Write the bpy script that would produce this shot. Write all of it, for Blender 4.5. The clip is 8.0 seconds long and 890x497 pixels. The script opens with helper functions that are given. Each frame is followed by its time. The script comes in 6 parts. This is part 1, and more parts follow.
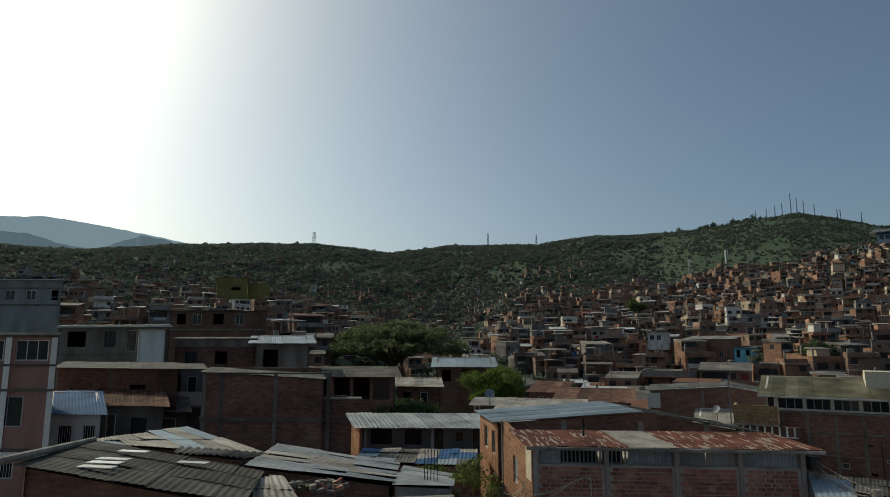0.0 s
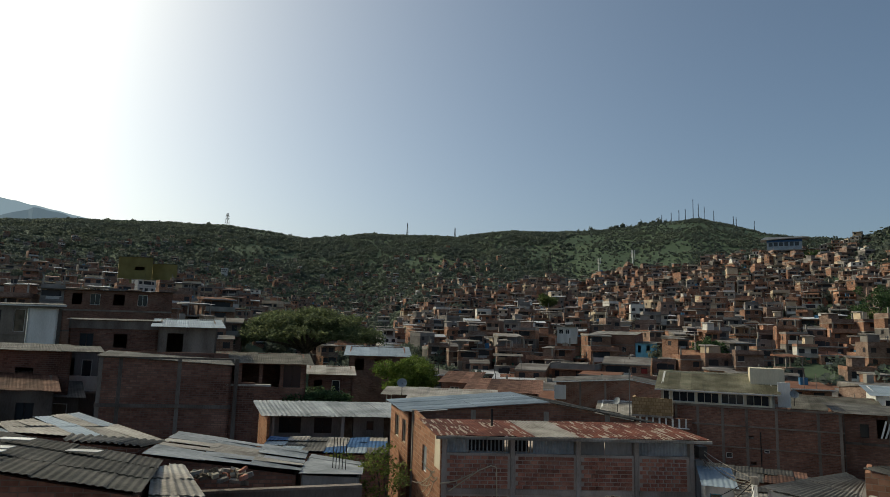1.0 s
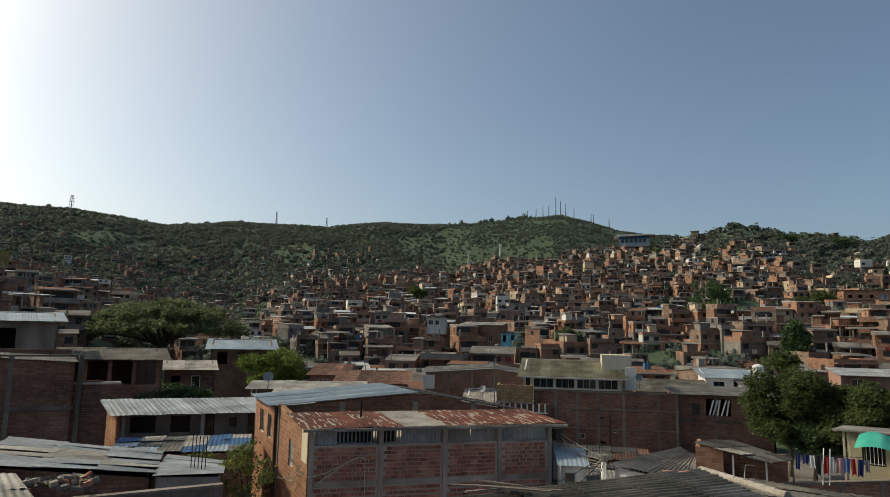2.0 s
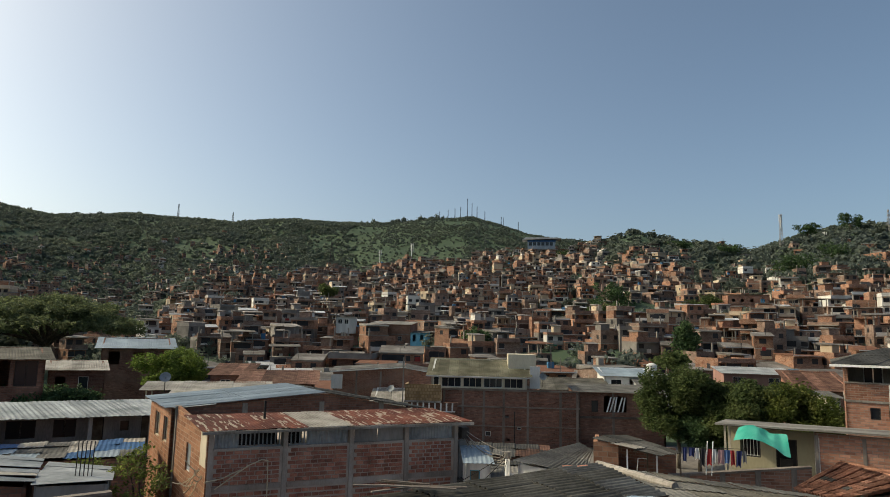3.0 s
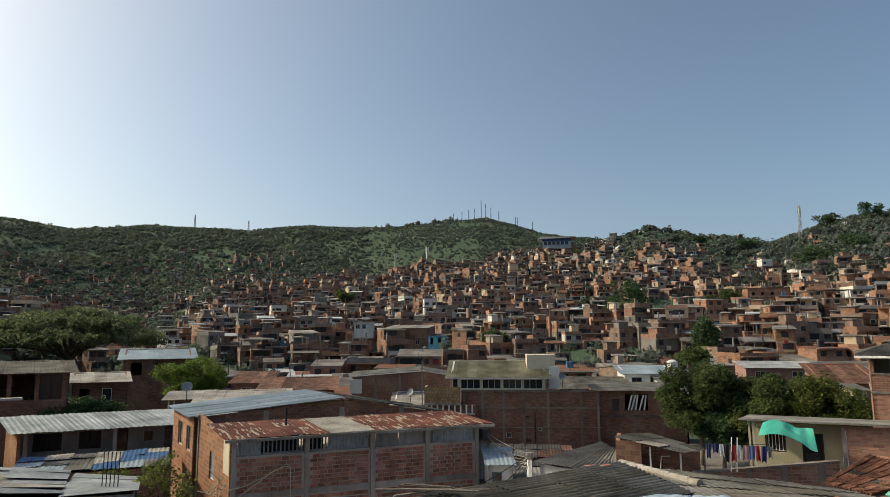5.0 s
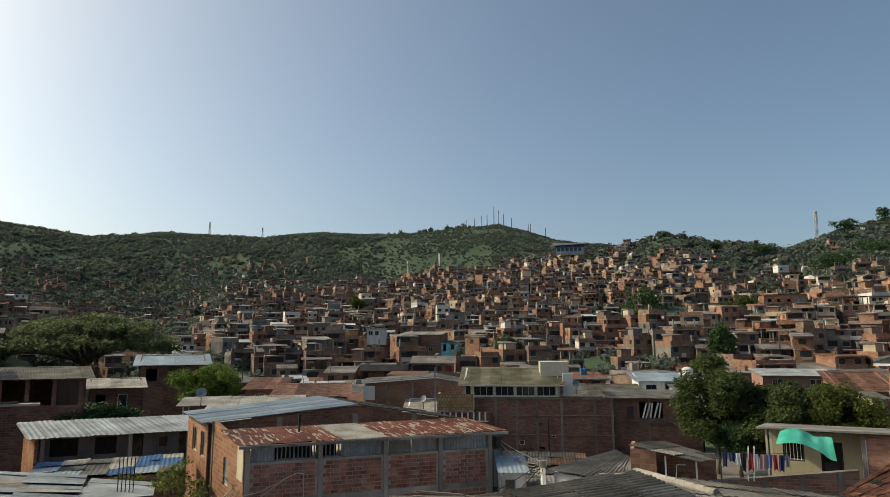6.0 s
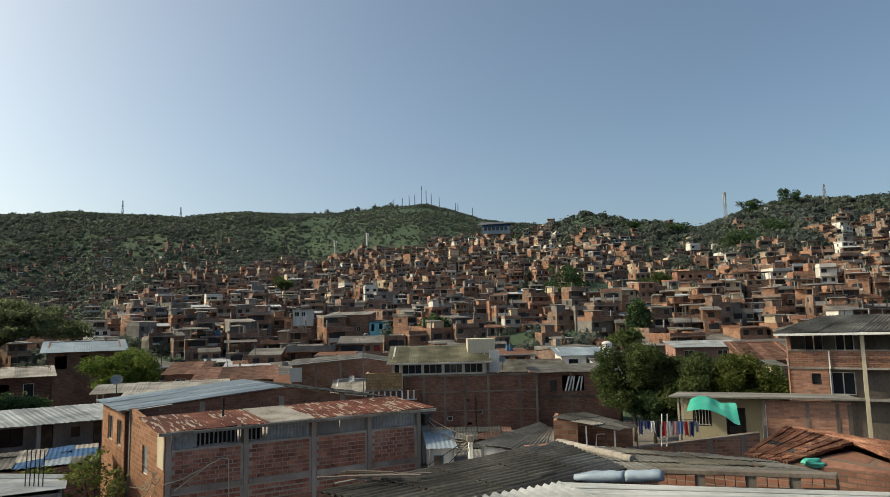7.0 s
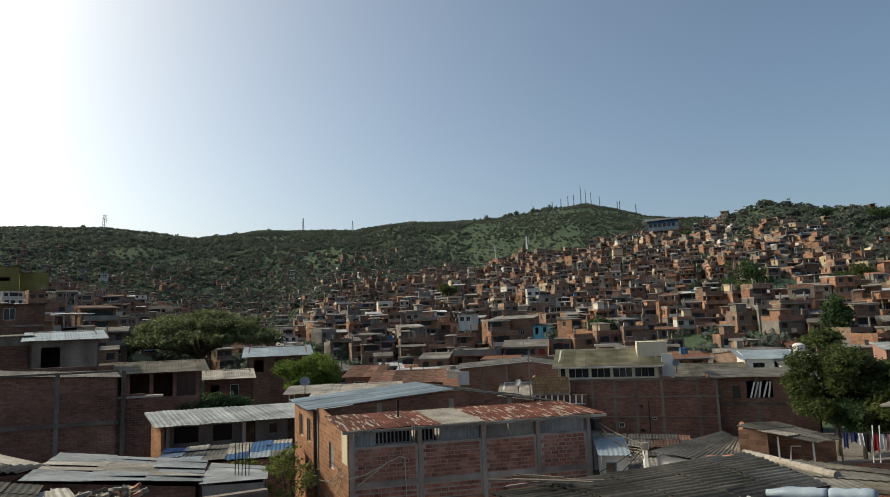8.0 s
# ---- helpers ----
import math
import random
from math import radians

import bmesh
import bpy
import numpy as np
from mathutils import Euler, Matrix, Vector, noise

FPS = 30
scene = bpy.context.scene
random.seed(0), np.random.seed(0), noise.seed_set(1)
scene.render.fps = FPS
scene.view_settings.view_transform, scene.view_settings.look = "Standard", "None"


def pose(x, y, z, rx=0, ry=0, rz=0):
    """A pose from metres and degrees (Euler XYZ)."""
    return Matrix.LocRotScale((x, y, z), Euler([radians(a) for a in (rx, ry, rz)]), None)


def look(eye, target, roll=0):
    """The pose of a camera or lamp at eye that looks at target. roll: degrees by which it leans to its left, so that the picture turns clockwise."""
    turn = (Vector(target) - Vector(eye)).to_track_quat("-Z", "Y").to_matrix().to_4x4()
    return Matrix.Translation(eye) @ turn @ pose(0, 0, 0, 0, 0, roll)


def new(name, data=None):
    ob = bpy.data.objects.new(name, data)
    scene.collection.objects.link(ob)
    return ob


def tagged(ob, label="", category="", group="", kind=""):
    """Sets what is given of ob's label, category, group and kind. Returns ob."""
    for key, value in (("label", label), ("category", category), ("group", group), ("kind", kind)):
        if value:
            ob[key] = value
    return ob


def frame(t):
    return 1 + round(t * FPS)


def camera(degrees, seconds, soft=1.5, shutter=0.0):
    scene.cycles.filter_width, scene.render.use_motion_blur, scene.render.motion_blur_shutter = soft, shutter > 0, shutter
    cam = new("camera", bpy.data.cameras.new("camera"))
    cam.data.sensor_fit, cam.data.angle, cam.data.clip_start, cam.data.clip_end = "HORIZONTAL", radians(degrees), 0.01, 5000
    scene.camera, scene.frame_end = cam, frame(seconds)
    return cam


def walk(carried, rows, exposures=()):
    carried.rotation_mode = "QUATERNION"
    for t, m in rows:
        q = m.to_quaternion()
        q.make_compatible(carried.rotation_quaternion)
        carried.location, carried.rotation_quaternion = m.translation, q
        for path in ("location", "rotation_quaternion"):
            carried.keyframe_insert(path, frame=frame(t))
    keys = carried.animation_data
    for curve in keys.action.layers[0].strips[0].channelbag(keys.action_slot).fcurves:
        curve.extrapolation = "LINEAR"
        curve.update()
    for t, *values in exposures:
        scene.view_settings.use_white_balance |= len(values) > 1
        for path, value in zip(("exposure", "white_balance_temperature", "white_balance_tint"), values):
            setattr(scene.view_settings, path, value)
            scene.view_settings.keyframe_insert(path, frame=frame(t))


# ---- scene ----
cam = camera(71.03, 8.0, soft=0.55)
PATH = [
    (0, 29.245, 8.695, -0.025),
    (0.5, 26.124, 7.897, 1.223),
    (1, 21.497, 7.864, -1.504),
    (1.5, 14.644, 8.102, -1.385),
    (2, 9.762, 7.333, -0.998),
    (2.2, 7.242, 6.897, -0.982),
    (3.3, 0.476, 7.572, -1.208),
    (3.5, -0.122, 7.444, -0.937),
    (4, 0.263, 7.027, 0.018),
    (4.5, 0.965, 7.033, 0.166),
    (5, 3.147, 7.652, 0.280),
    (5.2, 5.137, 7.807, 0.581),
    (6.3, 2.998, 8.307, -0.392),
    (6.5, -1.455, 7.582, -0.548),
    (7, -2.222, 6.288, 1.276),
    (7.5, 5.645, 5.758, 2.245),
    (8, 12.627, 7.066, 2.188),
]
# seconds, stops, kelvin, tint: the clip's camera opens up as it turns from the sun
EXPOSURES = [(0, -0.42, 6450, -6), (0.5, -0.29, 6450, -6), (1, -0.12, 6600, -3), (1.5, 0.03, 6700, -2), (2.2, 0.16, 6850, -1), (3.5, 0.36, 6900, -1), (4.5, 0.37, 6900, -1), (5.2, 0.37, 6900, -1), (6.5, 0.27, 6900, -2), (7, 0.41, 6900, -2), (7.5, 0.45, 6900, -1), (8, 0.28, 6850, -1)]
walk(cam, [(t, pose(0, 0, 10, 90 + p, r, y)) for t, y, p, r in PATH], EXPOSURES)

# ---- light ----
SUN_AZ, SUN_EL = -80.0, 36.0   # degrees to the right of +Y, and up
world = bpy.data.worlds.new("sky")
scene.world = world
world.use_nodes = True
wn, wl = world.node_tree.nodes, world.node_tree.links
sky = wn.new("ShaderNodeTexSky")
sky.sky_type = "NISHITA"
sky.sun_disc = False
sky.sun_elevation, sky.sun_rotation = radians(SUN_EL), radians(SUN_AZ)
sky.air_density, sky.dust_density, sky.ozone_density, sky.altitude = 0.8, 7.6, 1.0, 1000
wl.new(sky.outputs[0], wn["Background"].inputs[0])
wn["Background"].inputs[1].default_value = 0.13
sun = new("sun", bpy.data.lights.new("sun", "SUN"))
sun.data.energy, sun.data.angle, sun.data.color = 2.7, radians(0.6), (1.0, 0.86, 0.68)
sdir = Vector((math.sin(radians(SUN_AZ)) * math.cos(radians(SUN_EL)), math.cos(radians(SUN_AZ)) * math.cos(radians(SUN_EL)), math.sin(radians(SUN_EL))))
sun.matrix_world = look(sdir * 300, (0, 0, 0))

# ---- materials ----
def mat(name, colors, scale=1.0, rough=0.85, metal=0.0, bump=0.2, fine=18.0, vary=0.25, island=False, streak=0.0, thin=0.0):
    """Surface from a coarse and a fine noise between colours, with a little change from piece to piece."""
    m = bpy.data.materials.new(name)
    m.use_nodes = True
    n, l = m.node_tree.nodes, m.node_tree.links
    b = n["Principled BSDF"]
    tc = n.new("ShaderNodeNewGeometry")
    mp = n.new("ShaderNodeMapping")
    l.new(tc.outputs["Position"], mp.inputs[0])
    if streak:
        mp.inputs["Scale"].default_value = (1, 1, streak)
    a = n.new("ShaderNodeTexNoise")
    a.inputs["Scale"].default_value, a.inputs["Detail"].default_value = scale, 5
    l.new(mp.outputs[0], a.inputs["Vector"])
    f = n.new("ShaderNodeTexNoise")
    f.inputs["Scale"].default_value, f.inputs["Detail"].default_value = scale * fine, 3
    l.new(mp.outputs[0], f.inputs["Vector"])
    mix = n.new("ShaderNodeMath")
    mix.operation = "MULTIPLY_ADD"
    mix.inputs[1].default_value = 0.4
    l.new(f.outputs[0], mix.inputs[0])
    l.new(a.outputs[0], mix.inputs[2])
    r = n.new("ShaderNodeValToRGB")
    r.color_ramp.elements[0].position, r.color_ramp.elements[1].position = 0.5, 0.9
    r.color_ramp.elements[0].color, r.color_ramp.elements[1].color = (*colors[0], 1), (*colors[-1], 1)
    for i, c in enumerate(colors[1:-1]):
        e = r.color_ramp.elements.new(0.5 + 0.4 * (i + 1) / (len(colors) - 1))
        e.color = (*c, 1)
    l.new(mix.outputs[0], r.inputs[0])
    hs = n.new("ShaderNodeHueSaturation")
    l.new(r.outputs[0], hs.inputs["Color"])
    mr = n.new("ShaderNodeMapRange")
    mr.inputs["To Min"].default_value, mr.inputs["To Max"].default_value = 1 - vary, 1 + vary
    if island:
        l.new(tc.outputs["Random Per Island"], mr.inputs[0])
    else:
        oi = n.new("ShaderNodeObjectInfo")
        l.new(oi.outputs["Random"], mr.inputs[0])
    l.new(mr.outputs[0], hs.inputs["Value"])
    l.new(hs.outputs[0], b.inputs["Base Color"])
    b.inputs["Roughness"].default_value, b.inputs["Metallic"].default_value = rough, metal
    b.inputs["Specular IOR Level"].default_value = 0.12 if rough > 0.55 else 0.3
    if thin:
        tr, ms = n.new("ShaderNodeBsdfTranslucent"), n.new("ShaderNodeMixShader")
        ms.inputs[0].default_value = thin
        l.new(hs.outputs[0], tr.inputs["Color"])
        l.new(b.outputs[0], ms.inputs[1])
        l.new(tr.outputs[0], ms.inputs[2])
        l.new(ms.outputs[0], n["Material Output"].inputs["Surface"])
    if bump:
        bp = n.new("ShaderNodeBump")
        bp.inputs["Strength"].default_value, bp.inputs["Distance"].default_value = bump, 0.03
        l.new(mix.outputs[0], bp.inputs["Height"])
        l.new(bp.outputs[0], b.inputs["Normal"])
    return m


def brick_mat(name, colors, mortar, island=False, w=0.36, h=0.12, vary=0.25, gap=0.014):
    """Masonry whose courses run level on any upright wall."""
    m = mat(name, colors, 0.5, 0.9, 0, 0.1, 12, vary, island)
    n, l = m.node_tree.nodes, m.node_tree.links
    g = n.new("ShaderNodeNewGeometry")
    sp, sn = n.new("ShaderNodeSeparateXYZ"), n.new("ShaderNodeSeparateXYZ")
    l.new(g.outputs["Position"], sp.inputs[0])
    l.new(g.outputs["True Normal"], sn.inputs[0])
    def math_node(op, a, b_):
        k = n.new("ShaderNodeMath")
        k.operation = op
        l.new(a, k.inputs[0])
        l.new(b_, k.inputs[1])
        return k.outputs[0]
    along = math_node("SUBTRACT", math_node("MULTIPLY", sp.outputs[1], sn.outputs[0]), math_node("MULTIPLY", sp.outputs[0], sn.outputs[1]))
    cb = n.new("ShaderNodeCombineXYZ")
    l.new(along, cb.inputs[0])
    l.new(sp.outputs[2], cb.inputs[1])
    br = n.new("ShaderNodeTexBrick")
    br.inputs["Scale"].default_value = 1.0
    br.inputs["Brick Width"].default_value, br.inputs["Row Height"].default_value = w, h
    br.inputs["Mortar Size"].default_value, br.inputs["Mortar Smooth"].default_value = gap, 0.3
    br.inputs["Color1"].default_value, br.inputs["Color2"].default_value = (1, 1, 1, 1), (0.62, 0.6, 0.6, 1)
    l.new(cb.outputs[0], br.inputs["Vector"])
    hs = next(k for k in n if k.type == "HUE_SAT")
    mul = n.new("ShaderNodeMix")
    mul.data_type, mul.blend_type = "RGBA", "MULTIPLY"
    mul.inputs[0].default_value = 1.0
    l.new(hs.outputs[0], mul.inputs[6])
    l.new(br.outputs["Color"], mul.inputs[7])
    mx = n.new("ShaderNodeMix")
    mx.data_type = "RGBA"
    l.new(br.outputs["Fac"], mx.inputs[0])
    l.new(mul.outputs[2], mx.inputs[6])
    mx.inputs[7].default_value = (*mortar, 1)
    l.new(mx.outputs[2], n["Principled BSDF"].inputs["Base Color"])
    bp = next(k for k in n if k.type == "BUMP")
    inv = n.new("ShaderNodeMath")
    inv.operation = "SUBTRACT"
    inv.inputs[0].default_value = 1
    l.new(br.outputs["Fac"], inv.inputs[1])
    l.new(inv.outputs[0], bp.inputs["Height"])
    bp.inputs["Strength"].default_value = 0.5
    return m


M = {
    "brick": brick_mat("red_clay_brick", [(0.2, 0.094, 0.064), (0.32, 0.155, 0.104), (0.4, 0.215, 0.15)], (0.27, 0.2, 0.16)),
    # darker brick; on some walls its tone stands in for shade
    "brick_dark": brick_mat("dark_brown_brick", [(0.125, 0.064, 0.047), (0.225, 0.115, 0.083), (0.3, 0.17, 0.125)], (0.15, 0.11, 0.09)),
    "block": mat("hollow_clay_block", [(0.19, 0.08, 0.055), (0.34, 0.145, 0.098), (0.43, 0.23, 0.165)], 2.2, 0.9, 0, 0.4, 9, 0.35),
    "mortar": mat("grey_mortar", [(0.4, 0.34, 0.29), (0.55, 0.48, 0.42)], 1.5),
    "concrete": mat("raw_concrete", [(0.15, 0.135, 0.115), (0.26, 0.235, 0.205), (0.36, 0.33, 0.3)], 0.9, streak=0.35),
    "plaster": mat("cream_plaster", [(0.42, 0.37, 0.27), (0.6, 0.54, 0.42)], 0.7, streak=0.3),
    "white": mat("white_paint", [(0.55, 0.54, 0.51), (0.76, 0.75, 0.72)], 0.8, 0.7, streak=0.3),
    "grey": mat("grey_render", [(0.17, 0.165, 0.16), (0.3, 0.29, 0.28)], 0.6, streak=0.3),
    "pink": mat("faded_pink_paint", [(0.2, 0.11, 0.09), (0.29, 0.175, 0.145)], 0.7, streak=0.3),
    "blue": mat("turquoise_paint", [(0.1, 0.28, 0.38), (0.2, 0.42, 0.52)], 0.8),
    "yellow": mat("ochre_paint", [(0.22, 0.18, 0.065), (0.31, 0.26, 0.1)], 0.3),
    "tan": brick_mat("tan_lattice_block", [(0.3, 0.205, 0.11), (0.44, 0.315, 0.18)], (0.2, 0.13, 0.06), w=0.3, h=0.3, gap=0.03),
    "zinc": mat("bare_zinc_sheet", [(0.15, 0.17, 0.18), (0.24, 0.26, 0.275), (0.33, 0.35, 0.365)], 0.6, 0.7, 0.08, 0.1, 8, 0.18),
    "zinc_blue": mat("blue_grey_sheet", [(0.18, 0.225, 0.265), (0.28, 0.335, 0.385)], 0.5, 0.68, 0.08, 0.1, 8, 0.15),
    "fibre": mat("grey_fibre_cement", [(0.05, 0.049, 0.046), (0.1, 0.097, 0.09), (0.16, 0.155, 0.143)], 0.7, 0.9, 0, 0.25, 14, 0.2),
    "fibre_dark": mat("blackened_fibre_cement", [(0.028, 0.029, 0.029), (0.055, 0.054, 0.05), (0.09, 0.086, 0.078)], 0.7, 0.9, 0, 0.25, 14, 0.25),
    "tile": mat("clay_roof_tile", [(0.065, 0.035, 0.027), (0.125, 0.066, 0.047), (0.2, 0.118, 0.086)], 1.6, 0.9, 0, 0.3, 9, 0.45),
    # near-black colour standing in for unlit rooms behind bars
    "dark": mat("painted_unlit_room", [(0.012, 0.012, 0.013), (0.03, 0.03, 0.03)], 1.0),
    "iron": mat("dark_iron", [(0.03, 0.03, 0.032), (0.07, 0.065, 0.06)], 3.0, 0.6, 0.5),
    "wood": mat("weathered_wood", [(0.07, 0.055, 0.04), (0.17, 0.14, 0.105)], 2.0),
    "bark": mat("tree_bark", [(0.05, 0.04, 0.03), (0.13, 0.11, 0.085)], 2.0, bump=0.6),
    "leaf": mat("mid_green_leaves", [(0.048, 0.072, 0.026), (0.088, 0.116, 0.042), (0.14, 0.165, 0.06)], 0.8, 0.6, 0, 0, 20, 0.35, True, thin=0.5),
    "leaf_bright": mat("bright_green_leaves", [(0.08, 0.12, 0.022), (0.13, 0.18, 0.038), (0.18, 0.235, 0.06)], 0.8, 0.6, 0, 0, 20, 0.3, True, thin=0.5),
    "leaf_olive": mat("olive_leaves", [(0.06, 0.085, 0.022), (0.12, 0.145, 0.036), (0.19, 0.195, 0.06)], 0.8, 0.6, 0, 0, 20, 0.35, True, thin=0.5),
    "leaf_rain": mat("dull_green_leaves", [(0.085, 0.11, 0.058), (0.125, 0.15, 0.072), (0.165, 0.185, 0.085)], 0.5, 0.6, 0, 0, 20, 0.3, True, thin=0.5),
    "leaf_dark": mat("deep_green_leaves", [(0.034, 0.064, 0.03), (0.066, 0.108, 0.046), (0.1, 0.145, 0.06)], 0.8, 0.6, 0, 0, 20, 0.35, True, thin=0.5),
    # greyed, lifted green: part of the distance haze is put into this colour
    "woods": mat("hazed_woodland", [(0.1, 0.122, 0.11), (0.12, 0.142, 0.116), (0.14, 0.16, 0.118)], 0.02, 0.9, 0, 0, 12, 0.25, True, thin=0.5),
    "scrub": mat("dry_grass_scrub", [(0.045, 0.07, 0.047), (0.061, 0.088, 0.053), (0.079, 0.104, 0.057)], 0.012, 0.95, 0, 0.4, 25, 0.1),
    "tarp_green": mat("green_tarpaulin", [(0.03, 0.3, 0.22), (0.1, 0.42, 0.33)], 1.5, 0.5, vary=0.02),
    "tarp_blue": mat("pale_blue_tarpaulin", [(0.2, 0.26, 0.33), (0.3, 0.37, 0.45)], 1.5, 0.45, vary=0.05),
    # brighter orange copy: sun on the left-hand walls is put into its colour
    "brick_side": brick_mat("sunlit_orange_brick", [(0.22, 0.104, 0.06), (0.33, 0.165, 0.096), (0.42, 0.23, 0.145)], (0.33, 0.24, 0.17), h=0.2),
    "zinc_old": mat("stained_zinc_sheet", [(0.15, 0.135, 0.115), (0.27, 0.25, 0.22), (0.38, 0.36, 0.32)], 0.7, 0.7, 0.15, 0.15, 10, 0.22),
    "zinc_white": mat("pale_galvanised_sheet", [(0.19, 0.205, 0.21), (0.28, 0.295, 0.3), (0.39, 0.405, 0.415)], 0.6, 0.68, 0.08, 0.1, 9, 0.15),
    "fibre_tan": mat("lichened_fibre_cement", [(0.048, 0.045, 0.037), (0.088, 0.082, 0.068), (0.14, 0.13, 0.11)], 0.8, 0.9, 0, 0.25, 14, 0.2),
    "blue_roof": mat("blue_painted_sheet", [(0.02, 0.06, 0.15), (0.045, 0.11, 0.23)], 0.7, 0.85, 0.0, 0.1, 9, 0.15),
    "concrete_mid": mat("brown_grey_concrete", [(0.24, 0.205, 0.175), (0.36, 0.315, 0.275), (0.46, 0.41, 0.365)], 1.2, streak=0.35),
    # dark brown-grey; on the veranda walls it puts shade into the colour
    "concrete_old": mat("dark_concrete", [(0.1, 0.082, 0.07), (0.16, 0.135, 0.115), (0.22, 0.19, 0.165)], 0.9, streak=0.35),
    "dirt": mat("dusty_street", [(0.1, 0.09, 0.08), (0.17, 0.155, 0.14), (0.22, 0.2, 0.18)], 0.15),
    # white paint darkened: the porch shade is put into its colour
    "porch_shade_white": mat("shaded_white_paint", [(0.2, 0.2, 0.195), (0.31, 0.305, 0.295), (0.42, 0.41, 0.4)], 0.8, 0.8, streak=0.3),
    "tile_red": mat("red_clay_roof_tile", [(0.1, 0.05, 0.036), (0.2, 0.095, 0.062), (0.3, 0.17, 0.118)], 1.6, 0.9, 0, 0.3, 9, 0.45),
    "moss": mat("mossy_fibre_cement", [(0.055, 0.052, 0.034), (0.1, 0.095, 0.064), (0.16, 0.15, 0.11)], 0.6, 0.9, 0, 0.25, 14, 0.2),
    "plaster_y": mat("yellow_cream_paint", [(0.36, 0.325, 0.22), (0.47, 0.43, 0.3)], 0.7, streak=0.3),
}


def glass_mat():
    m = bpy.data.materials.new("window_glass")
    m.use_nodes = True
    b = m.node_tree.nodes["Principled BSDF"]
    b.inputs["Base Color"].default_value = (0.02, 0.025, 0.03, 1)
    b.inputs["Roughness"].default_value = 0.12
    return m


M["glass"] = glass_mat()


def rust_mat():
    """Red lead paint on sheet, worn to bare zinc in streaks down the slope."""
    m = mat("rusted_red_sheet", [(0.06, 0.021, 0.015), (0.11, 0.036, 0.024), (0.16, 0.062, 0.042)], 0.9, 0.75, 0, 0.1, 9, 0.2)
    n, l = m.node_tree.nodes, m.node_tree.links
    g = n.new("ShaderNodeNewGeometry")
    mp = n.new("ShaderNodeMapping")
    turn = n.new("ShaderNodeMapping")
    turn.inputs["Rotation"].default_value = (0, 0, radians(-34))
    mp.inputs["Scale"].default_value = (6.5, 1.1, 0.3)
    l.new(g.outputs["Position"], turn.inputs[0])
    l.new(turn.outputs[0], mp.inputs[0])
    z = n.new("ShaderNodeTexNoise")
    z.inputs["Scale"].default_value, z.inputs["Detail"].default_value = 1.0, 4
    l.new(mp.outputs[0], z.inputs["Vector"])
    r = n.new("ShaderNodeValToRGB")
    r.color_ramp.elements[0].position, r.color_ramp.elements[1].position = 0.545, 0.59
    l.new(z.outputs[0], r.inputs[0])
    hs = next(k for k in n if k.type == "HUE_SAT")
    mx = n.new("ShaderNodeMix")
    mx.data_type = "RGBA"
    l.new(r.outputs[0], mx.inputs[0])
    l.new(hs.outputs[0], mx.inputs[6])
    mx.inputs[7].default_value = (0.3, 0.255, 0.205, 1)
    l.new(mx.outputs[2], n["Principled BSDF"].inputs["Base Color"])
    return m


M["rust"] = rust_mat()

# ---- building helpers ----
rng = random.Random(7)


class Frame:
    """A house's own axes: x along its front, y into it, z up from the ground."""
    def __init__(self, ox, oy, oz, deg, skew=0.0):
        self.o = Vector((ox, oy, oz))
        self.u = Vector((math.cos(radians(deg)), math.sin(radians(deg)), 0))
        self.v = Vector((-math.sin(radians(deg + skew)), math.cos(radians(deg + skew)), 0))

    def __call__(self, x, y, z):
        return self.u * x + self.v * y + Vector((0, 0, z))


class Shift:
    """The same axes from another corner of the same thing."""
    def __init__(self, F, x, y, z=0.0):
        self.F, self.x, self.y, self.z = F, x, y, z

    def __call__(self, x, y, z):
        return self.F(x + self.x, y + self.y, z + self.z)


def thing(name, at, label, category, group="", kind=""):
    ob = new(name)
    ob.location = at
    ob.empty_display_size = 0.2
    return tagged(ob, label, category, group, kind)


def part(name, bm, material, parent, label=""):
    if isinstance(bm, bmesh.types.BMesh):
        me = bpy.data.meshes.new(name)
        bmesh.ops.recalc_face_normals(bm, faces=bm.faces[:])
        bm.to_mesh(me)
        bm.free()
    else:
        me = bm
    if material and not me.materials:
        me.materials.append(material)
    ob = new(name, me)
    ob.parent = parent
    return tagged(ob, label) if label else ob


def hexa(bm, c):
    """A solid from eight corners: four below, four above, both round the same way."""
    v = [bm.verts.new(p) for p in c]
    for f in ((3, 2, 1, 0), (4, 5, 6, 7), (0, 1, 5, 4), (1, 2, 6, 5), (2, 3, 7, 6), (3, 0, 4, 7)):
        bm.faces.new([v[i] for i in f])


def box(bm, F, x0, x1, y0, y1, z0, z1):
    hexa(bm, [F(x0, y0, z0), F(x1, y0, z0), F(x1, y1, z0), F(x0, y1, z0), F(x0, y0, z1), F(x1, y0, z1), F(x1, y1, z1), F(x0, y1, z1)])


def boxes(F, *rows):
    bm = bmesh.new()
    for r in rows:
        box(bm, F, *r)
    return bm


def rod(bm, a, b, r=0.02, n=6):
    a, b = Vector(a), Vector(b)
    q = (b - a).to_track_quat("Z", "Y")
    ring = [q @ Vector((math.cos(2 * math.pi * i / n) * r, math.sin(2 * math.pi * i / n) * r, 0)) for i in range(n)]
    lo, hi = [bm.verts.new(a + p) for p in ring], [bm.verts.new(b + p) for p in ring]
    for i in range(n):
        bm.faces.new((lo[i], lo[(i + 1) % n], hi[(i + 1) % n], hi[i]))
    bm.faces.new(lo[::-1])
    bm.faces.new(hi)


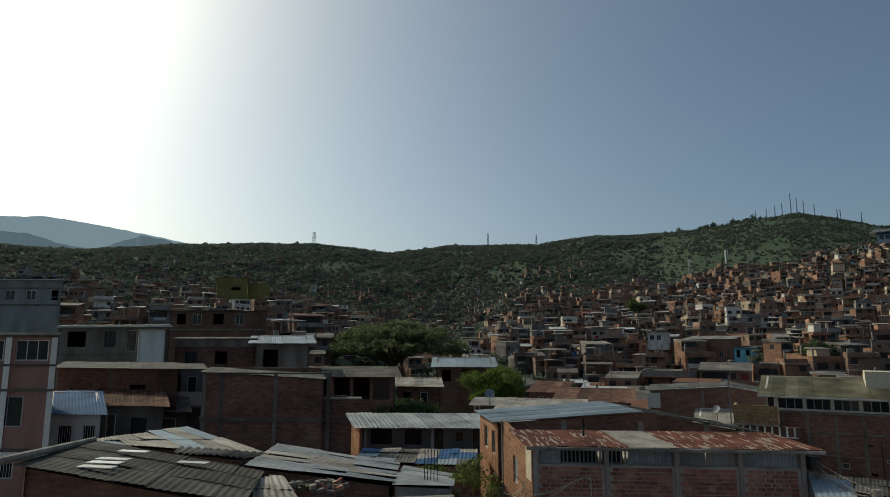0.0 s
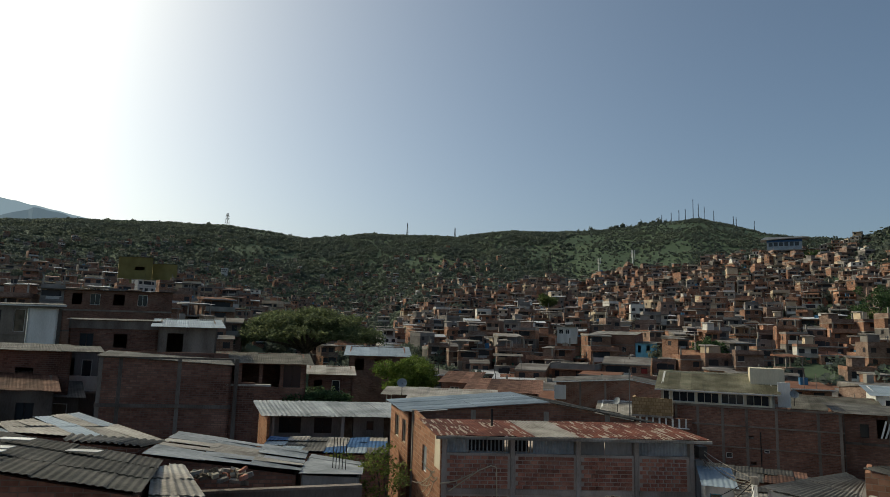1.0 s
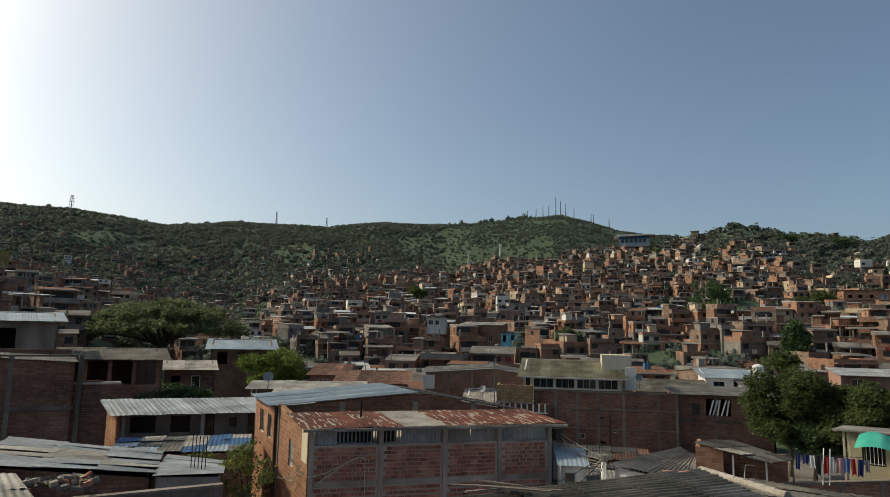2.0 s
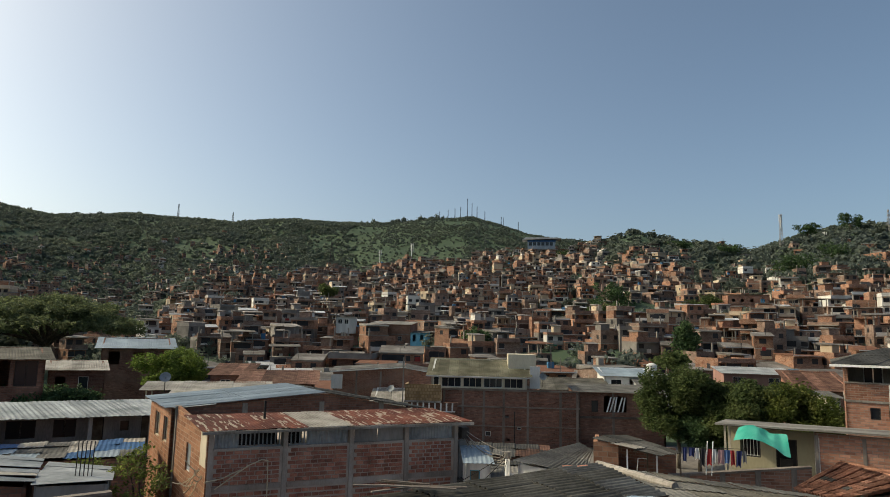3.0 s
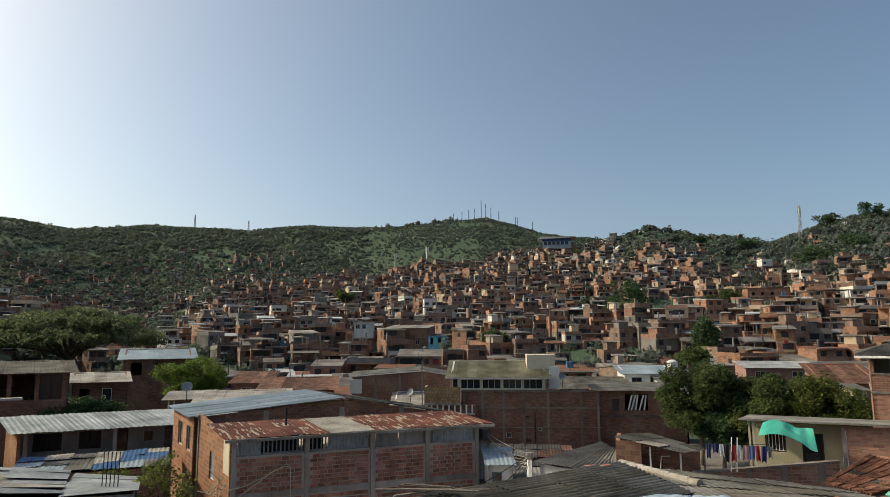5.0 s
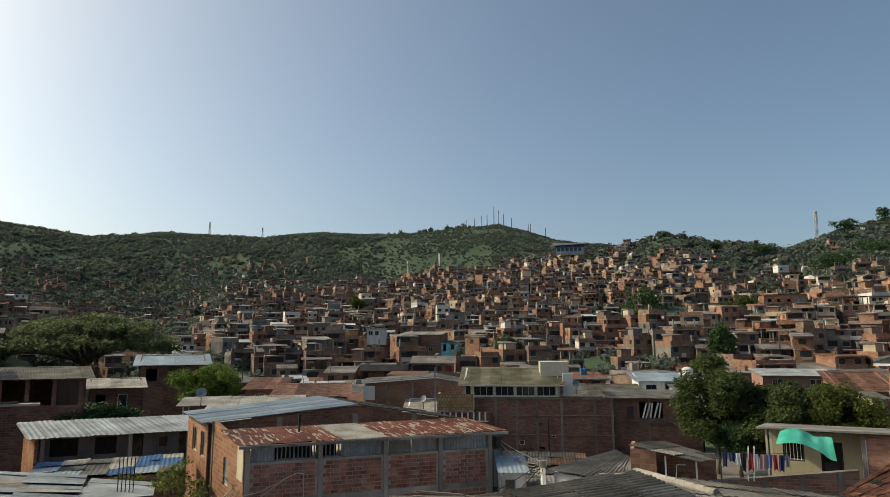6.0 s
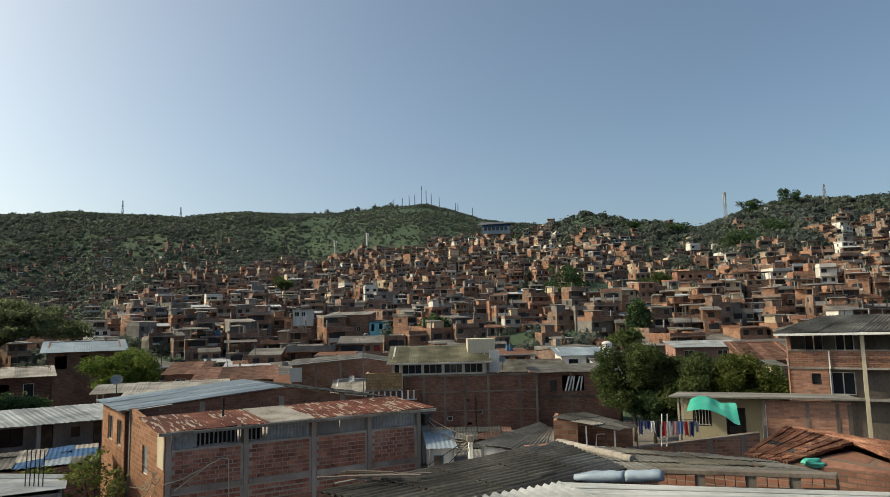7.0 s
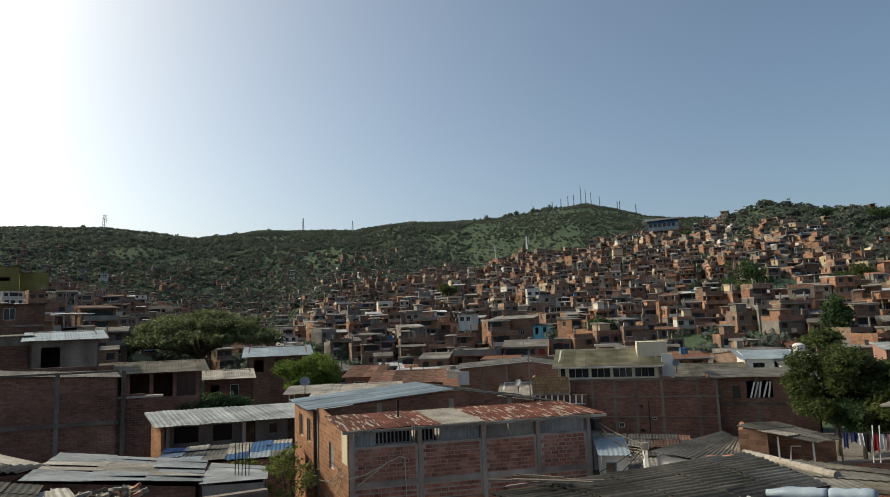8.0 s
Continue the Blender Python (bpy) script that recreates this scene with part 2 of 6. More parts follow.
def wall(F, th, side, w, d, z0, z1, holes, material, name="wall", t=0.16, slope=None, label=""):
    """One wall of a house, with openings cut through it. side: front, left, right or back. slope: height at its far end."""
    bm = bmesh.new()
    length = w if side in ("front", "back") else d
    def P(s, k, z):
        if side == "front":
            return F(s, k, z)
        if side == "back":
            return F(s, d - k, z)
        return F(k, s, z) if side == "left" else F(w - k, s, z)
    xs = sorted({0, length, *[h[0] for h in holes], *[h[1] for h in holes]})
    zs = sorted({z0, z1, *[h[2] for h in holes], *[h[3] for h in holes]})
    for i in range(len(xs) - 1):
        for j in range(len(zs) - 1):
            cx, cz = (xs[i] + xs[i + 1]) / 2, (zs[j] + zs[j + 1]) / 2
            if any(h[0] < cx < h[1] and h[2] < cz < h[3] for h in holes):
                continue
            a, b = xs[i], xs[i + 1]
            lo, hi = zs[j], zs[j + 1]
            top = j == len(zs) - 2 and slope is not None
            ha, hb = (hi + (slope - z1) * a / length, hi + (slope - z1) * b / length) if top else (hi, hi)
            hexa(bm, [P(a, 0, lo), P(b, 0, lo), P(b, t, lo), P(a, t, lo), P(a, 0, ha), P(b, 0, hb), P(b, t, hb), P(a, t, ha)])
    return part(name, bm, material, th, label)


def window(F, th, side, w, d, h, style="glass", frame_mat="white", inset=0.07):
    """Fills an opening: a frame with panes, bars or a door leaf."""
    def S(s0, s1, k0, k1, za, zb):
        if side == "front":
            return (s0, s1, k0, k1, za, zb)
        if side == "left":
            return (k0, k1, s0, s1, za, zb)
        return (w - k1, w - k0, s0, s1, za, zb)
    a, b, lo, hi = h
    e = 0.05
    rows = [S(a, a + e, inset, inset + 0.06, lo, hi), S(b - e, b, inset, inset + 0.06, lo, hi), S(a + e, b - e, inset, inset + 0.06, lo, lo + e), S(a + e, b - e, inset, inset + 0.06, hi - e, hi)]
    n = max(1, round((b - a) / 0.6))
    if style in ("glass", "curtain"):
        rows += [S(a + (b - a) * i / n - 0.02, a + (b - a) * i / n + 0.02, inset, inset + 0.05, lo + e, hi - e) for i in range(1, n)]
    name = "door" if style == "door" else "window"
    ob = part(name, boxes(F, *rows), M[frame_mat], th)
    if style == "bars":
        nb = max(3, round((b - a) / 0.14))
        for i in range(1, nb):
            s = a + (b - a) * i / nb
            part("bar", boxes(F, S(s - 0.011, s + 0.011, inset + 0.02, inset + 0.04, lo + e, hi - e)), M["white"], ob)
        # dark sheet added behind the bars, painted as the unlit room
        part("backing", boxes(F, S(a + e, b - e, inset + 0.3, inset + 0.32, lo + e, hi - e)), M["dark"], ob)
    elif style == "door":
        part("leaf", boxes(F, S(a + e, b - e, inset + 0.02, inset + 0.05, lo, hi - e)), M["wood"], ob)
    elif style == "panel":
        part("panel", boxes(F, S(a + e, b - e, inset + 0.02, inset + 0.05, lo + e, hi - e)), M["zinc"], ob)
    else:
        for i in range(n):
            s0, s1 = a + (b - a) * i / n + 0.03, a + (b - a) * (i + 1) / n - 0.03
            part("pane", boxes(F, S(s0, s1, inset + 0.02, inset + 0.03, lo + e, hi - e)), M["glass"], ob)
        if style == "curtain":
            part("curtain", boxes(F, S(a + e, a + (b - a) * 0.45, inset + 0.05, inset + 0.07, lo + e, hi - e)), M["white"], ob)
    return ob


def sheet_mesh(A, B, C, D, wave, amp, thick=0.008):
    """A corrugated sheet on four corners: waves across AB, ridges running from AB to DC."""
    A, B, C, D = (Vector(p) for p in (A, B, C, D))
    nrm = (B - A).cross(D - A).normalized()
    if nrm.z < 0:
        nrm = -nrm
    cols = max(4, round((B - A).length / wave * 6))
    cols = min(cols, 90)
    turns = (B - A).length / wave
    verts, faces = [], []
    for i in range(cols + 1):
        s = i / cols
        k = amp * math.cos(2 * math.pi * turns * s)
        for lift in (k, k - thick):
            verts += [A.lerp(B, s) + nrm * lift, D.lerp(C, s) + nrm * lift]
    for i in range(cols):
        a, b = 4 * i, 4 * i + 4
        faces += [(a, b, b + 1, a + 1), (a + 2, a + 3, b + 3, b + 2), (a, a + 2, b + 2, b), (a + 1, b + 1, b + 3, a + 3)]
    faces += [(0, 1, 3, 2), (4 * cols, 4 * cols + 2, 4 * cols + 3, 4 * cols + 1)]
    me = bpy.data.meshes.new("sheet")
    me.from_pydata([tuple(v) for v in verts], [], faces)
    return me


def roof(th, A, B, C, D, material, wave=0.18, amp=0.025, width=0.95, rows=1, name="roof_sheet", odd=None, jitter=0.012, fascia=None):
    """A roof of separate corrugated sheets between eave AB and ridge DC; corners relative to the thing."""
    A, B, C, D = (Vector(p) for p in (A, B, C, D))
    n = max(1, round(max((B - A).length, (C - D).length) / width))
    up = Vector((0, 0, 1))
    for j in range(rows):
        for i in range(n):
            s0, s1 = i / n, (i + 1) / n + (0.06 / n if i < n - 1 else 0)
            t0, t1 = j / rows, min(1, (j + 1) / rows + (0.05 if j < rows - 1 else 0))
            t0 -= rng.uniform(0, 0.012) if j == 0 else 0
            lift = up * (0.012 * (i % 2) + 0.02 * j)
            q = [A.lerp(B, s).lerp(D.lerp(C, s), t) + lift + up * rng.uniform(-jitter, jitter) for s, t in ((s0, t0), (s1, t0), (s1, t1), (s0, t1))]
            m = material
            if odd and rng.random() < odd[0]:
                m = rng.choice(odd[1])
            part(name, sheet_mesh(*q, wave, amp), m, th)
    if fascia:
        bm = bmesh.new()
        d = Vector((0, 0, -0.14))
        e = (A - D).normalized() * 0.05
        hexa(bm, [A + d + e, B + d + e, B + d + e * 2, A + d + e * 2, A + e - up * 0.03, B + e - up * 0.03, B + e * 2 - up * 0.03, A + e * 2 - up * 0.03])
        part("fascia", bm, M[fascia], th)


def sub(p, q):
    return Vector(p) - Vector(q)


# ---- ground ----
RIDGE = [(-75, 5.0), (-55, 4.4), (-45, 3.8), (-36, 2.2), (-29, 0.6), (-26, 2.4), (-23.5, 3.7), (-19, 4.1), (-7.5, 5.5), (5, 6.7), (11, 7.5), (13, 8.0), (15.5, 8.9), (18, 8.4), (21, 7.8), (24.5, 7.05), (27, 7.7), (30, 8.5), (32, 8.9), (36, 8.3), (50, 8.0), (75, 6)]
SKYLINE = [(-75, 7.0), (-65, 7.1), (-59.5, 7.2), (-53, 8.1), (-45, 8.6), (-41, 8.7), (-34, 8.05), (-29, 8.75), (-20.5, 8.75), (-15.3, 9.4), (-12, 9.25), (-8, 9.35), (-3, 9.9), (0.5, 10.2), (3, 9.6), (6, 8.6), (9, 8.2), (12, 7.8), (18, 6.5), (40, 6.0), (75, 5)]


def table(tab, a):
    return float(np.interp(a, [p[0] for p in tab], [p[1] for p in tab]))


def smooth(a, b, x):
    t = min(1, max(0, (x - a) / (b - a)))
    return t * t * (3 - 2 * t)


def ground(x, y):
    """Height of the ground: a flat quarter, a built-up spur and the wooded hills behind it."""
    r = math.hypot(x, y)
    az = math.degrees(math.atan2(x, y))
    view = smooth(-100, -75, az) * (1 - smooth(60, 90, az))
    e1, e2 = table(RIDGE, az), table(SKYLINE, az)
    r1, r2 = 470.0, 1150.0
    z1 = 10 + r1 * math.tan(radians(e1))
    z2 = 10 + r2 * math.tan(radians(e2))
    foot = -1.0 + 5.0 * smooth(50, 95, r) * (1 - smooth(-44, -30, az))
    if r < 70:
        z = foot
    elif r < r1:
        k = (r - 70) / (r1 - 70)
        c = smooth(-40, -30, az)
        z = foot + (z1 - foot) * (c * (0.35 * k + 0.65 * k * k) * smooth(72, 190, r) + (1 - c) * (0.75 * k + 0.25 * k * k))
    elif r < r2:
        k = (r - r1) / (r2 - r1)
        low = min(z1, z2)
        z = z1 + (low - z1) * smooth(0, 0.25, k) + (z2 - low) * (0.35 * max(0, (k - 0.12) / 0.88) + 0.65 * smooth(0.15, 1.0, k))
    else:
        z = z2 * (1 - smooth(r2, 2600, r)) - 20 * smooth(r2, 2600, r)
    bumpy = noise.noise(Vector((x / 60, y / 60, 3))) * min(6, max(0, (r - 110) * 0.02)) * (0.35 if r > 1000 else 1)
    return (z + bumpy) * view - (1 - view)


def ground_mesh():
    rad = [0.5, 20, 40, 50, 60, 70, 78] + [85 + 9 * i for i in range(48)] + [520 + 24 * i for i in range(33)] + [1320 + 140 * i for i in range(10)] + [2900, 3600, 4600]
    azs = [-80 + 1.0 * i for i in range(146)] + [70 + 10 * i for i in range(21)]
    verts, faces = [], []
    for a in azs:
        for r in rad:
            x, y = r * math.sin(radians(a)), r * math.cos(radians(a))
            verts.append((x, y, ground(x, y)))
    k, n = len(rad), len(azs)
    for i in range(n):
        for j in range(k - 1):
            a, b = i * k + j, ((i + 1) % n) * k + j
            faces.append((a, a + 1, b + 1, b))
    me = bpy.data.meshes.new("ground")
    me.from_pydata(verts, [], faces)
    for p in me.polygons:
        p.use_smooth = True
    me.materials.append(M["scrub"])
    return tagged(new("ground", me), "scrubby green ground rising into wooded hills", "ground", kind="structure")


ground_mesh()


def pavement():
    verts = [(68 * math.sin(radians(5 * i)), 68 * math.cos(radians(5 * i)), -0.9) for i in range(72)]
    me = bpy.data.meshes.new("pavement")
    me.from_pydata(verts, [], [tuple(range(71, -1, -1))])
    me.materials.append(M["dirt"])
    tagged(new("pavement", me), "dusty grey street and yards between the houses", "pavement", kind="structure")


pavement()


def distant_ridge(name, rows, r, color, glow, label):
    """Far mountains beyond the valley, their haze put into pale colour and glow."""
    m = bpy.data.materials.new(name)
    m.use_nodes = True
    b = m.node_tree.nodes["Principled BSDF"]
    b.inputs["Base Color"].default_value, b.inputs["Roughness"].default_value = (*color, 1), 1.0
    # slopes give no light themselves; emission lifts them as haze would
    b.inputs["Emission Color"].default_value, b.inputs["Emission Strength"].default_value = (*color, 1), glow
    verts, faces = [], []
    n = 160
    for i in range(n + 1):
        a = rows[0][0] + (rows[-1][0] - rows[0][0]) * i / n
        e = table(rows, a) + 0.12 * noise.noise(Vector((a * 0.9, r, 0))) + 0.05 * noise.noise(Vector((a * 4, r, 5)))
        for rr, z in ((r, -30), (r + 500, 10 + (r + 500) * math.tan(radians(e))), (r + 900, -30)):
            verts.append((rr * math.sin(radians(a)), rr * math.cos(radians(a)), z))
    for i in range(n):
        for j in (0, 1):
            faces.append((3 * i + j, 3 * i + j + 1, 3 * i + j + 4, 3 * i + j + 3))
    me = bpy.data.meshes.new(name)
    me.from_pydata(verts, [], faces)
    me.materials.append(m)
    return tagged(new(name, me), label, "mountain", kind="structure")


distant_ridge("backdrop", [(-95, 7.5), (-75, 8.6), (-65, 9.5), (-62, 9.8), (-56.5, 9.2), (-51, 8.3), (-44, 7.2)], 3800, (0.27, 0.32, 0.36), 0.8, "pale blue mountain ridge with haze painted in")
distant_ridge("backdrop", [(-95, 6), (-70, 8.0), (-63.5, 8.4), (-60.5, 7.6), (-58.5, 7.6), (-55.5, 8.9), (-52, 8.3), (-45, 6.5)], 2500, (0.17, 0.21, 0.24), 0.6, "wooded spur before the mountains, blue-grey haze painted in")

# ---- hillside houses ----
WALLS = ["brick_h"] * 9 + ["brick_hd"] * 6 + ["grey_h"] * 3 + ["cream_h", "cream_h", "white_h"]
M["brick_h"] = brick_mat("hill_brick", [(0.22, 0.112, 0.075), (0.34, 0.183, 0.12), (0.42, 0.245, 0.165)], (0.32, 0.245, 0.195), True, 0.4, 0.22, 0.35)
M["brick_hd"] = brick_mat("hill_brick_brown", [(0.165, 0.11, 0.087), (0.26, 0.178, 0.14), (0.35, 0.26, 0.208)], (0.26, 0.2, 0.16), True, 0.4, 0.22, 0.35)
M["grey_h"] = mat("hill_grey_render", [(0.14, 0.13, 0.12), (0.27, 0.25, 0.23)], 0.4, vary=0.35, island=True)
M["cream_h"] = mat("hill_cream_paint", [(0.36, 0.28, 0.19), (0.5, 0.42, 0.32)], 0.4, vary=0.3, island=True)
M["white_h"] = mat("hill_white_paint", [(0.48, 0.46, 0.42), (0.68, 0.66, 0.62)], 0.4, vary=0.2, island=True)
M["roof_h"] = mat("hill_sheet_roof", [(0.09, 0.08, 0.07), (0.17, 0.155, 0.14), (0.3, 0.28, 0.26)], 0.25, 0.8, 0.0, 0.1, 10, 0.55, True)
M["tin_h"] = mat("hill_bright_sheet", [(0.3, 0.31, 0.32), (0.5, 0.51, 0.52)], 0.25, 0.6, 0.1, 0.1, 10, 0.3, True)
M["tile_h"] = mat("hill_clay_tile", [(0.14, 0.07, 0.045), (0.24, 0.12, 0.08)], 0.4, 0.9, 0, 0.2, 10, 0.35, True)
M["slab_h"] = mat("hill_concrete", [(0.22, 0.2, 0.17), (0.35, 0.32, 0.28)], 0.5, vary=0.3, island=True)
# near-black paints unlit rooms at hillside openings; tanks and poles share it
M["window_h"] = mat("hill_painted_dark", [(0.012, 0.012, 0.014), (0.035, 0.035, 0.04)], 0.5, 0.4, 0, 0, vary=0.4, island=True)

for k_, c_ in (("red_h", (0.3, 0.05, 0.045)), ("blue_h", (0.08, 0.2, 0.34)), ("green_h", (0.08, 0.26, 0.17))):
    M[k_] = mat("hill_paint_" + k_[:-2], [tuple(v * 0.7 for v in c_), c_], 0.8, vary=0.4, island=True)

EIGHT = ((3, 2, 1, 0), (4, 5, 6, 7), (0, 1, 5, 4), (1, 2, 6, 5), (2, 3, 7, 6), (3, 0, 4, 7))


class Heap:
    """Solids with a material each, gathered into one mesh."""
    def __init__(self):
        self.v, self.f, self.m, self.names = [], [], [], []

    def solid(self, corners, mname):
        if mname not in self.names:
            self.names.append(mname)
        k, b = self.names.index(mname), len(self.v)
        self.v += [tuple(c) for c in corners]
        self.f += [tuple(b + i for i in q) for q in EIGHT]
        self.m += [k] * 6

    def box(self, F, x0, x1, y0, y1, z0, z1, mname, dz=0.0):
        self.solid([F.o + F(*p) for p in ((x0, y0, z0), (x1, y0, z0), (x1, y1, z0), (x0, y1, z0), (x0, y0, z1), (x1, y0, z1), (x1, y1, z1 + dz), (x0, y1, z1 + dz))], mname)

    def mesh(self, name):
        me = bpy.data.meshes.new(name)
        me.from_pydata(self.v, [], self.f)
        me.polygons.foreach_set("material_index", self.m)
        for k in self.names:
            me.materials.append(M[k])
        return me


def hill_house_plan(R, near):
    """Random but plausible: storeys, plan and openings of a self-built house."""
    w, d = R.uniform(3.2, 6.4), R.uniform(4.2, 6.5)
    n = R.choice((1, 1, 2, 2, 2, 3))
    if near == 2:
        w, d, n = R.uniform(4.5, 8.5), R.uniform(6.0, 9.0), R.choice((1, 1, 1, 1, 1, 2))
    return w, d, n, R.choice(WALLS[:17] if near else WALLS), [R.choice(WALLS) if R.random() < 0.25 else None for _ in range(3)], R.random(), R.random() * (0.5 if near == 2 else 1)


def hill_house(F, plan, R, heap=None, th=None):
    """Into heap, as one of very many, or under th, with its own parts."""
    w, d, n, wm, other, kind, roofkind = plan
    H = 2.35
    def put(name, rows, mname):
        if heap is not None:
            for r in rows:
                heap.box(F, *r, mname) if len(r) == 6 else heap.box(F, *r[:6], mname, r[6])
        else:
            for r in rows:
                bm = bmesh.new()
                dz = r[6] if len(r) == 7 else 0
                x0, x1, y0, y1, z0, z1 = r[:6]
                hexa(bm, [F(x0, y0, z0), F(x1, y0, z0), F(x1, y1, z0), F(x0, y1, z0), F(x0, y0, z1), F(x1, y0, z1), F(x1, y1, z1 + dz), F(x0, y1, z1 + dz)])
                part(name, bm, M[mname], th)
    put("footing", [(0, w, 0, d, -4.5, 0)], wm if roofkind < 0.6 else "slab_h")
    step = 0.0
    for s in range(n):
        m = other[s] or wm
        back = step if s == n - 1 and kind < 0.4 and n > 1 else 0
        put("wall", [(0, w, back, d, s * H, s * H + H - 0.18)], m)
        put("floor_slab", [(-0.05, w + 0.05, -0.06 - (0.7 if s and kind > 0.7 else 0), d, s * H + H - 0.18, s * H + H)], "slab_h" if R.random() < 0.35 else m)
        k = max(1, round(w / 2.3))
        for i in range(k):
            c = w * (i + 0.5) / k + R.uniform(-0.3, 0.3)
            if R.random() < 0.8:
                ww, lo, hi = (R.uniform(0.4, 0.65), 0.9, 1.9) if R.random() < 0.75 or s else (0.45, 0.0, 2.0)
                # dark box on the wall face, painted as an unlit room
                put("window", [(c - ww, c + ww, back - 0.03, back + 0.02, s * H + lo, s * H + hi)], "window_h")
                if R.random() < 0.3:
                    put("sill", [(c - ww - 0.1, c + ww + 0.1, back - 0.12, back, s * H + lo - 0.1, s * H + lo - 0.02)], "white_h")
        if R.random() < 0.33:
            a0 = w * R.uniform(0.08, 0.4)
            a1 = a0 + w * R.uniform(0.35, 0.52)
            # nothing is cut here: a dark slab paints a shaded veranda recess
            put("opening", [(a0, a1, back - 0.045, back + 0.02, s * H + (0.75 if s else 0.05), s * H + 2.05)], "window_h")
            put("rail", [(a0 - 0.1, a1 + 0.1, back - 0.12, back - 0.05, s * H + 0.35, s * H + 0.85)], R.choice(("white_h", "slab_h", "cream_h", m)))
        if R.random() < 0.6:
            c = d * R.uniform(0.25, 0.75)
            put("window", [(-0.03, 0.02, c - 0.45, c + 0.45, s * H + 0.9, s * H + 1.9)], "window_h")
        step = 1.4
    top = n * H
    for _ in range(R.choice((0, 1, 2))):
        cx, hh = R.uniform(0.1, w - 0.1), R.uniform(0.8, 2.4)
        put("pole", [(cx, cx + 0.07, 0.2, 0.27, top, top + hh)], R.choice(("window_h", "slab_h")))
    if R.random() < 0.28:
        cx, cz = R.uniform(0.3, w - 1.2), R.uniform(0.4, top - 1.4)
        put("cloth", [(cx, cx + R.uniform(0.5, 1.1), -0.12, -0.05, cz, cz + R.uniform(0.5, 1.0))], R.choice(("red_h", "blue_h", "white_h", "white_h", "green_h")))
    if R.random() < 0.16:
        cx = R.uniform(0.4, w - 1.4)
        heap_or = [(cx, cx + 0.95, d * 0.5, d * 0.5 + 0.95, top + 0.1, top + 1.3)]
        put("water_tank", heap_or, R.choice(("window_h", "blue_h", "slab_h")))
    if n > 1 and R.random() < 0.3:
        zz = H * (n - 1) + 0.05
        put("balcony", [(0.2, w - 0.2, -0.85, -0.05, zz - 0.12, zz)], "slab_h")
        put("balcony_rail", [(0.2, w - 0.2, -0.85, -0.78, zz + 0.02, zz + 0.85)], R.choice(("slab_h", "white_h", m)))
    rm = R.choice(("roof_h", "roof_h", "roof_h", "roof_h", "tile_h", "tin_h"))
    if roofkind < 0.42:
        rise = R.uniform(0.2, 0.9) * R.choice((1, 1, -0.6)) * (1.7 if d > 6.5 else 1)
        o = 0.18
        if rise > 0:
            put("wall", [(0, w, d - 0.2, d, top, top + rise * 0.9)], wm)
        put("roof", [(-o, w + o, -o - 0.1, d + o, top + 0.02, top + 0.08, rise)], rm)
        if R.random() < 0.5:
            put("fascia", [(-o, w + o, -o - 0.16, -o - 0.11, top - 0.06, top + 0.1)], R.choice(("white_h", "tin_h", "slab_h")))
    elif roofkind < 0.92:
        g = 0.14
        ph = R.uniform(0.5, 1.0)
        put("parapet", [(0, w, 0, g, top, top + ph), (0, g, g, d, top, top + ph), (w - g, w, g, d, top, top + ph)], wm)
        for cx in (0.1, w - 0.4):
            if R.random() < 0.5:
                put("column", [(cx, cx + 0.25, 0.1, 0.35, top + ph, top + 2.3)], "slab_h")
        if R.random() < 0.4:
            x0 = R.uniform(0, w * 0.5)
            put("rooftop_room", [(x0, x0 + w * 0.45, d * 0.4, d, top, top + 2.2)], R.choice(WALLS))
            put("roof", [(x0 - 0.3, x0 + w * 0.45 + 0.3, d * 0.35, d + 0.2, top + 2.2, top + 2.28, 0.3)], "roof_h")
    else:
        put("column", [(cx, cx + 0.22, cy, cy + 0.22, top, top + 2.1) for cx in (0.1, w - 0.32) for cy in (0.1, d - 0.4)], "slab_h")
        put("roof", [(-0.4, w + 0.4, -0.4, d + 0.3, top + 2.1, top + 2.16, R.uniform(0.1, 0.5))], rm)


def settled(x, y):
    """How densely the slope is built on, 0 to 1."""
    r, az = math.hypot(x, y), math.degrees(math.atan2(x, y))
    spur = smooth(-29, -25, az + max(0, (r - 160) * 0.012) * -1)
    k = 0.2 + 0.74 * spur
    if az < -34:
        k = 0.65 if r < 130 else 0.4
    if r < 100 and az > -26:
        k = 0.85
    k *= 1 - 0.9 * smooth(440, 500, r)
    if r > 400 and az < -16:
        k = 0.3 * (1 - smooth(640, 960, r))
    if az > 12:
        k *= 1 - 0.95 * smooth(350, 415, r)
    if az > 21:
        k *= 0.9
    if 23 < az < 34 and 285 < r < 410 and noise.noise(Vector((x / 38, y / 38, 21))) > -0.22:
        k *= 0.55
    if 190 < r < 360 and abs(az - 8.6 - (r - 190) * 0.011) < 0.42:
        k = 0
    green = noise.noise(Vector((x / 45, y / 45, 9)))
    if green > (0.3 if az < 14 or r < 180 else 0.16) and r > 100:
        k *= 0.15
    return k


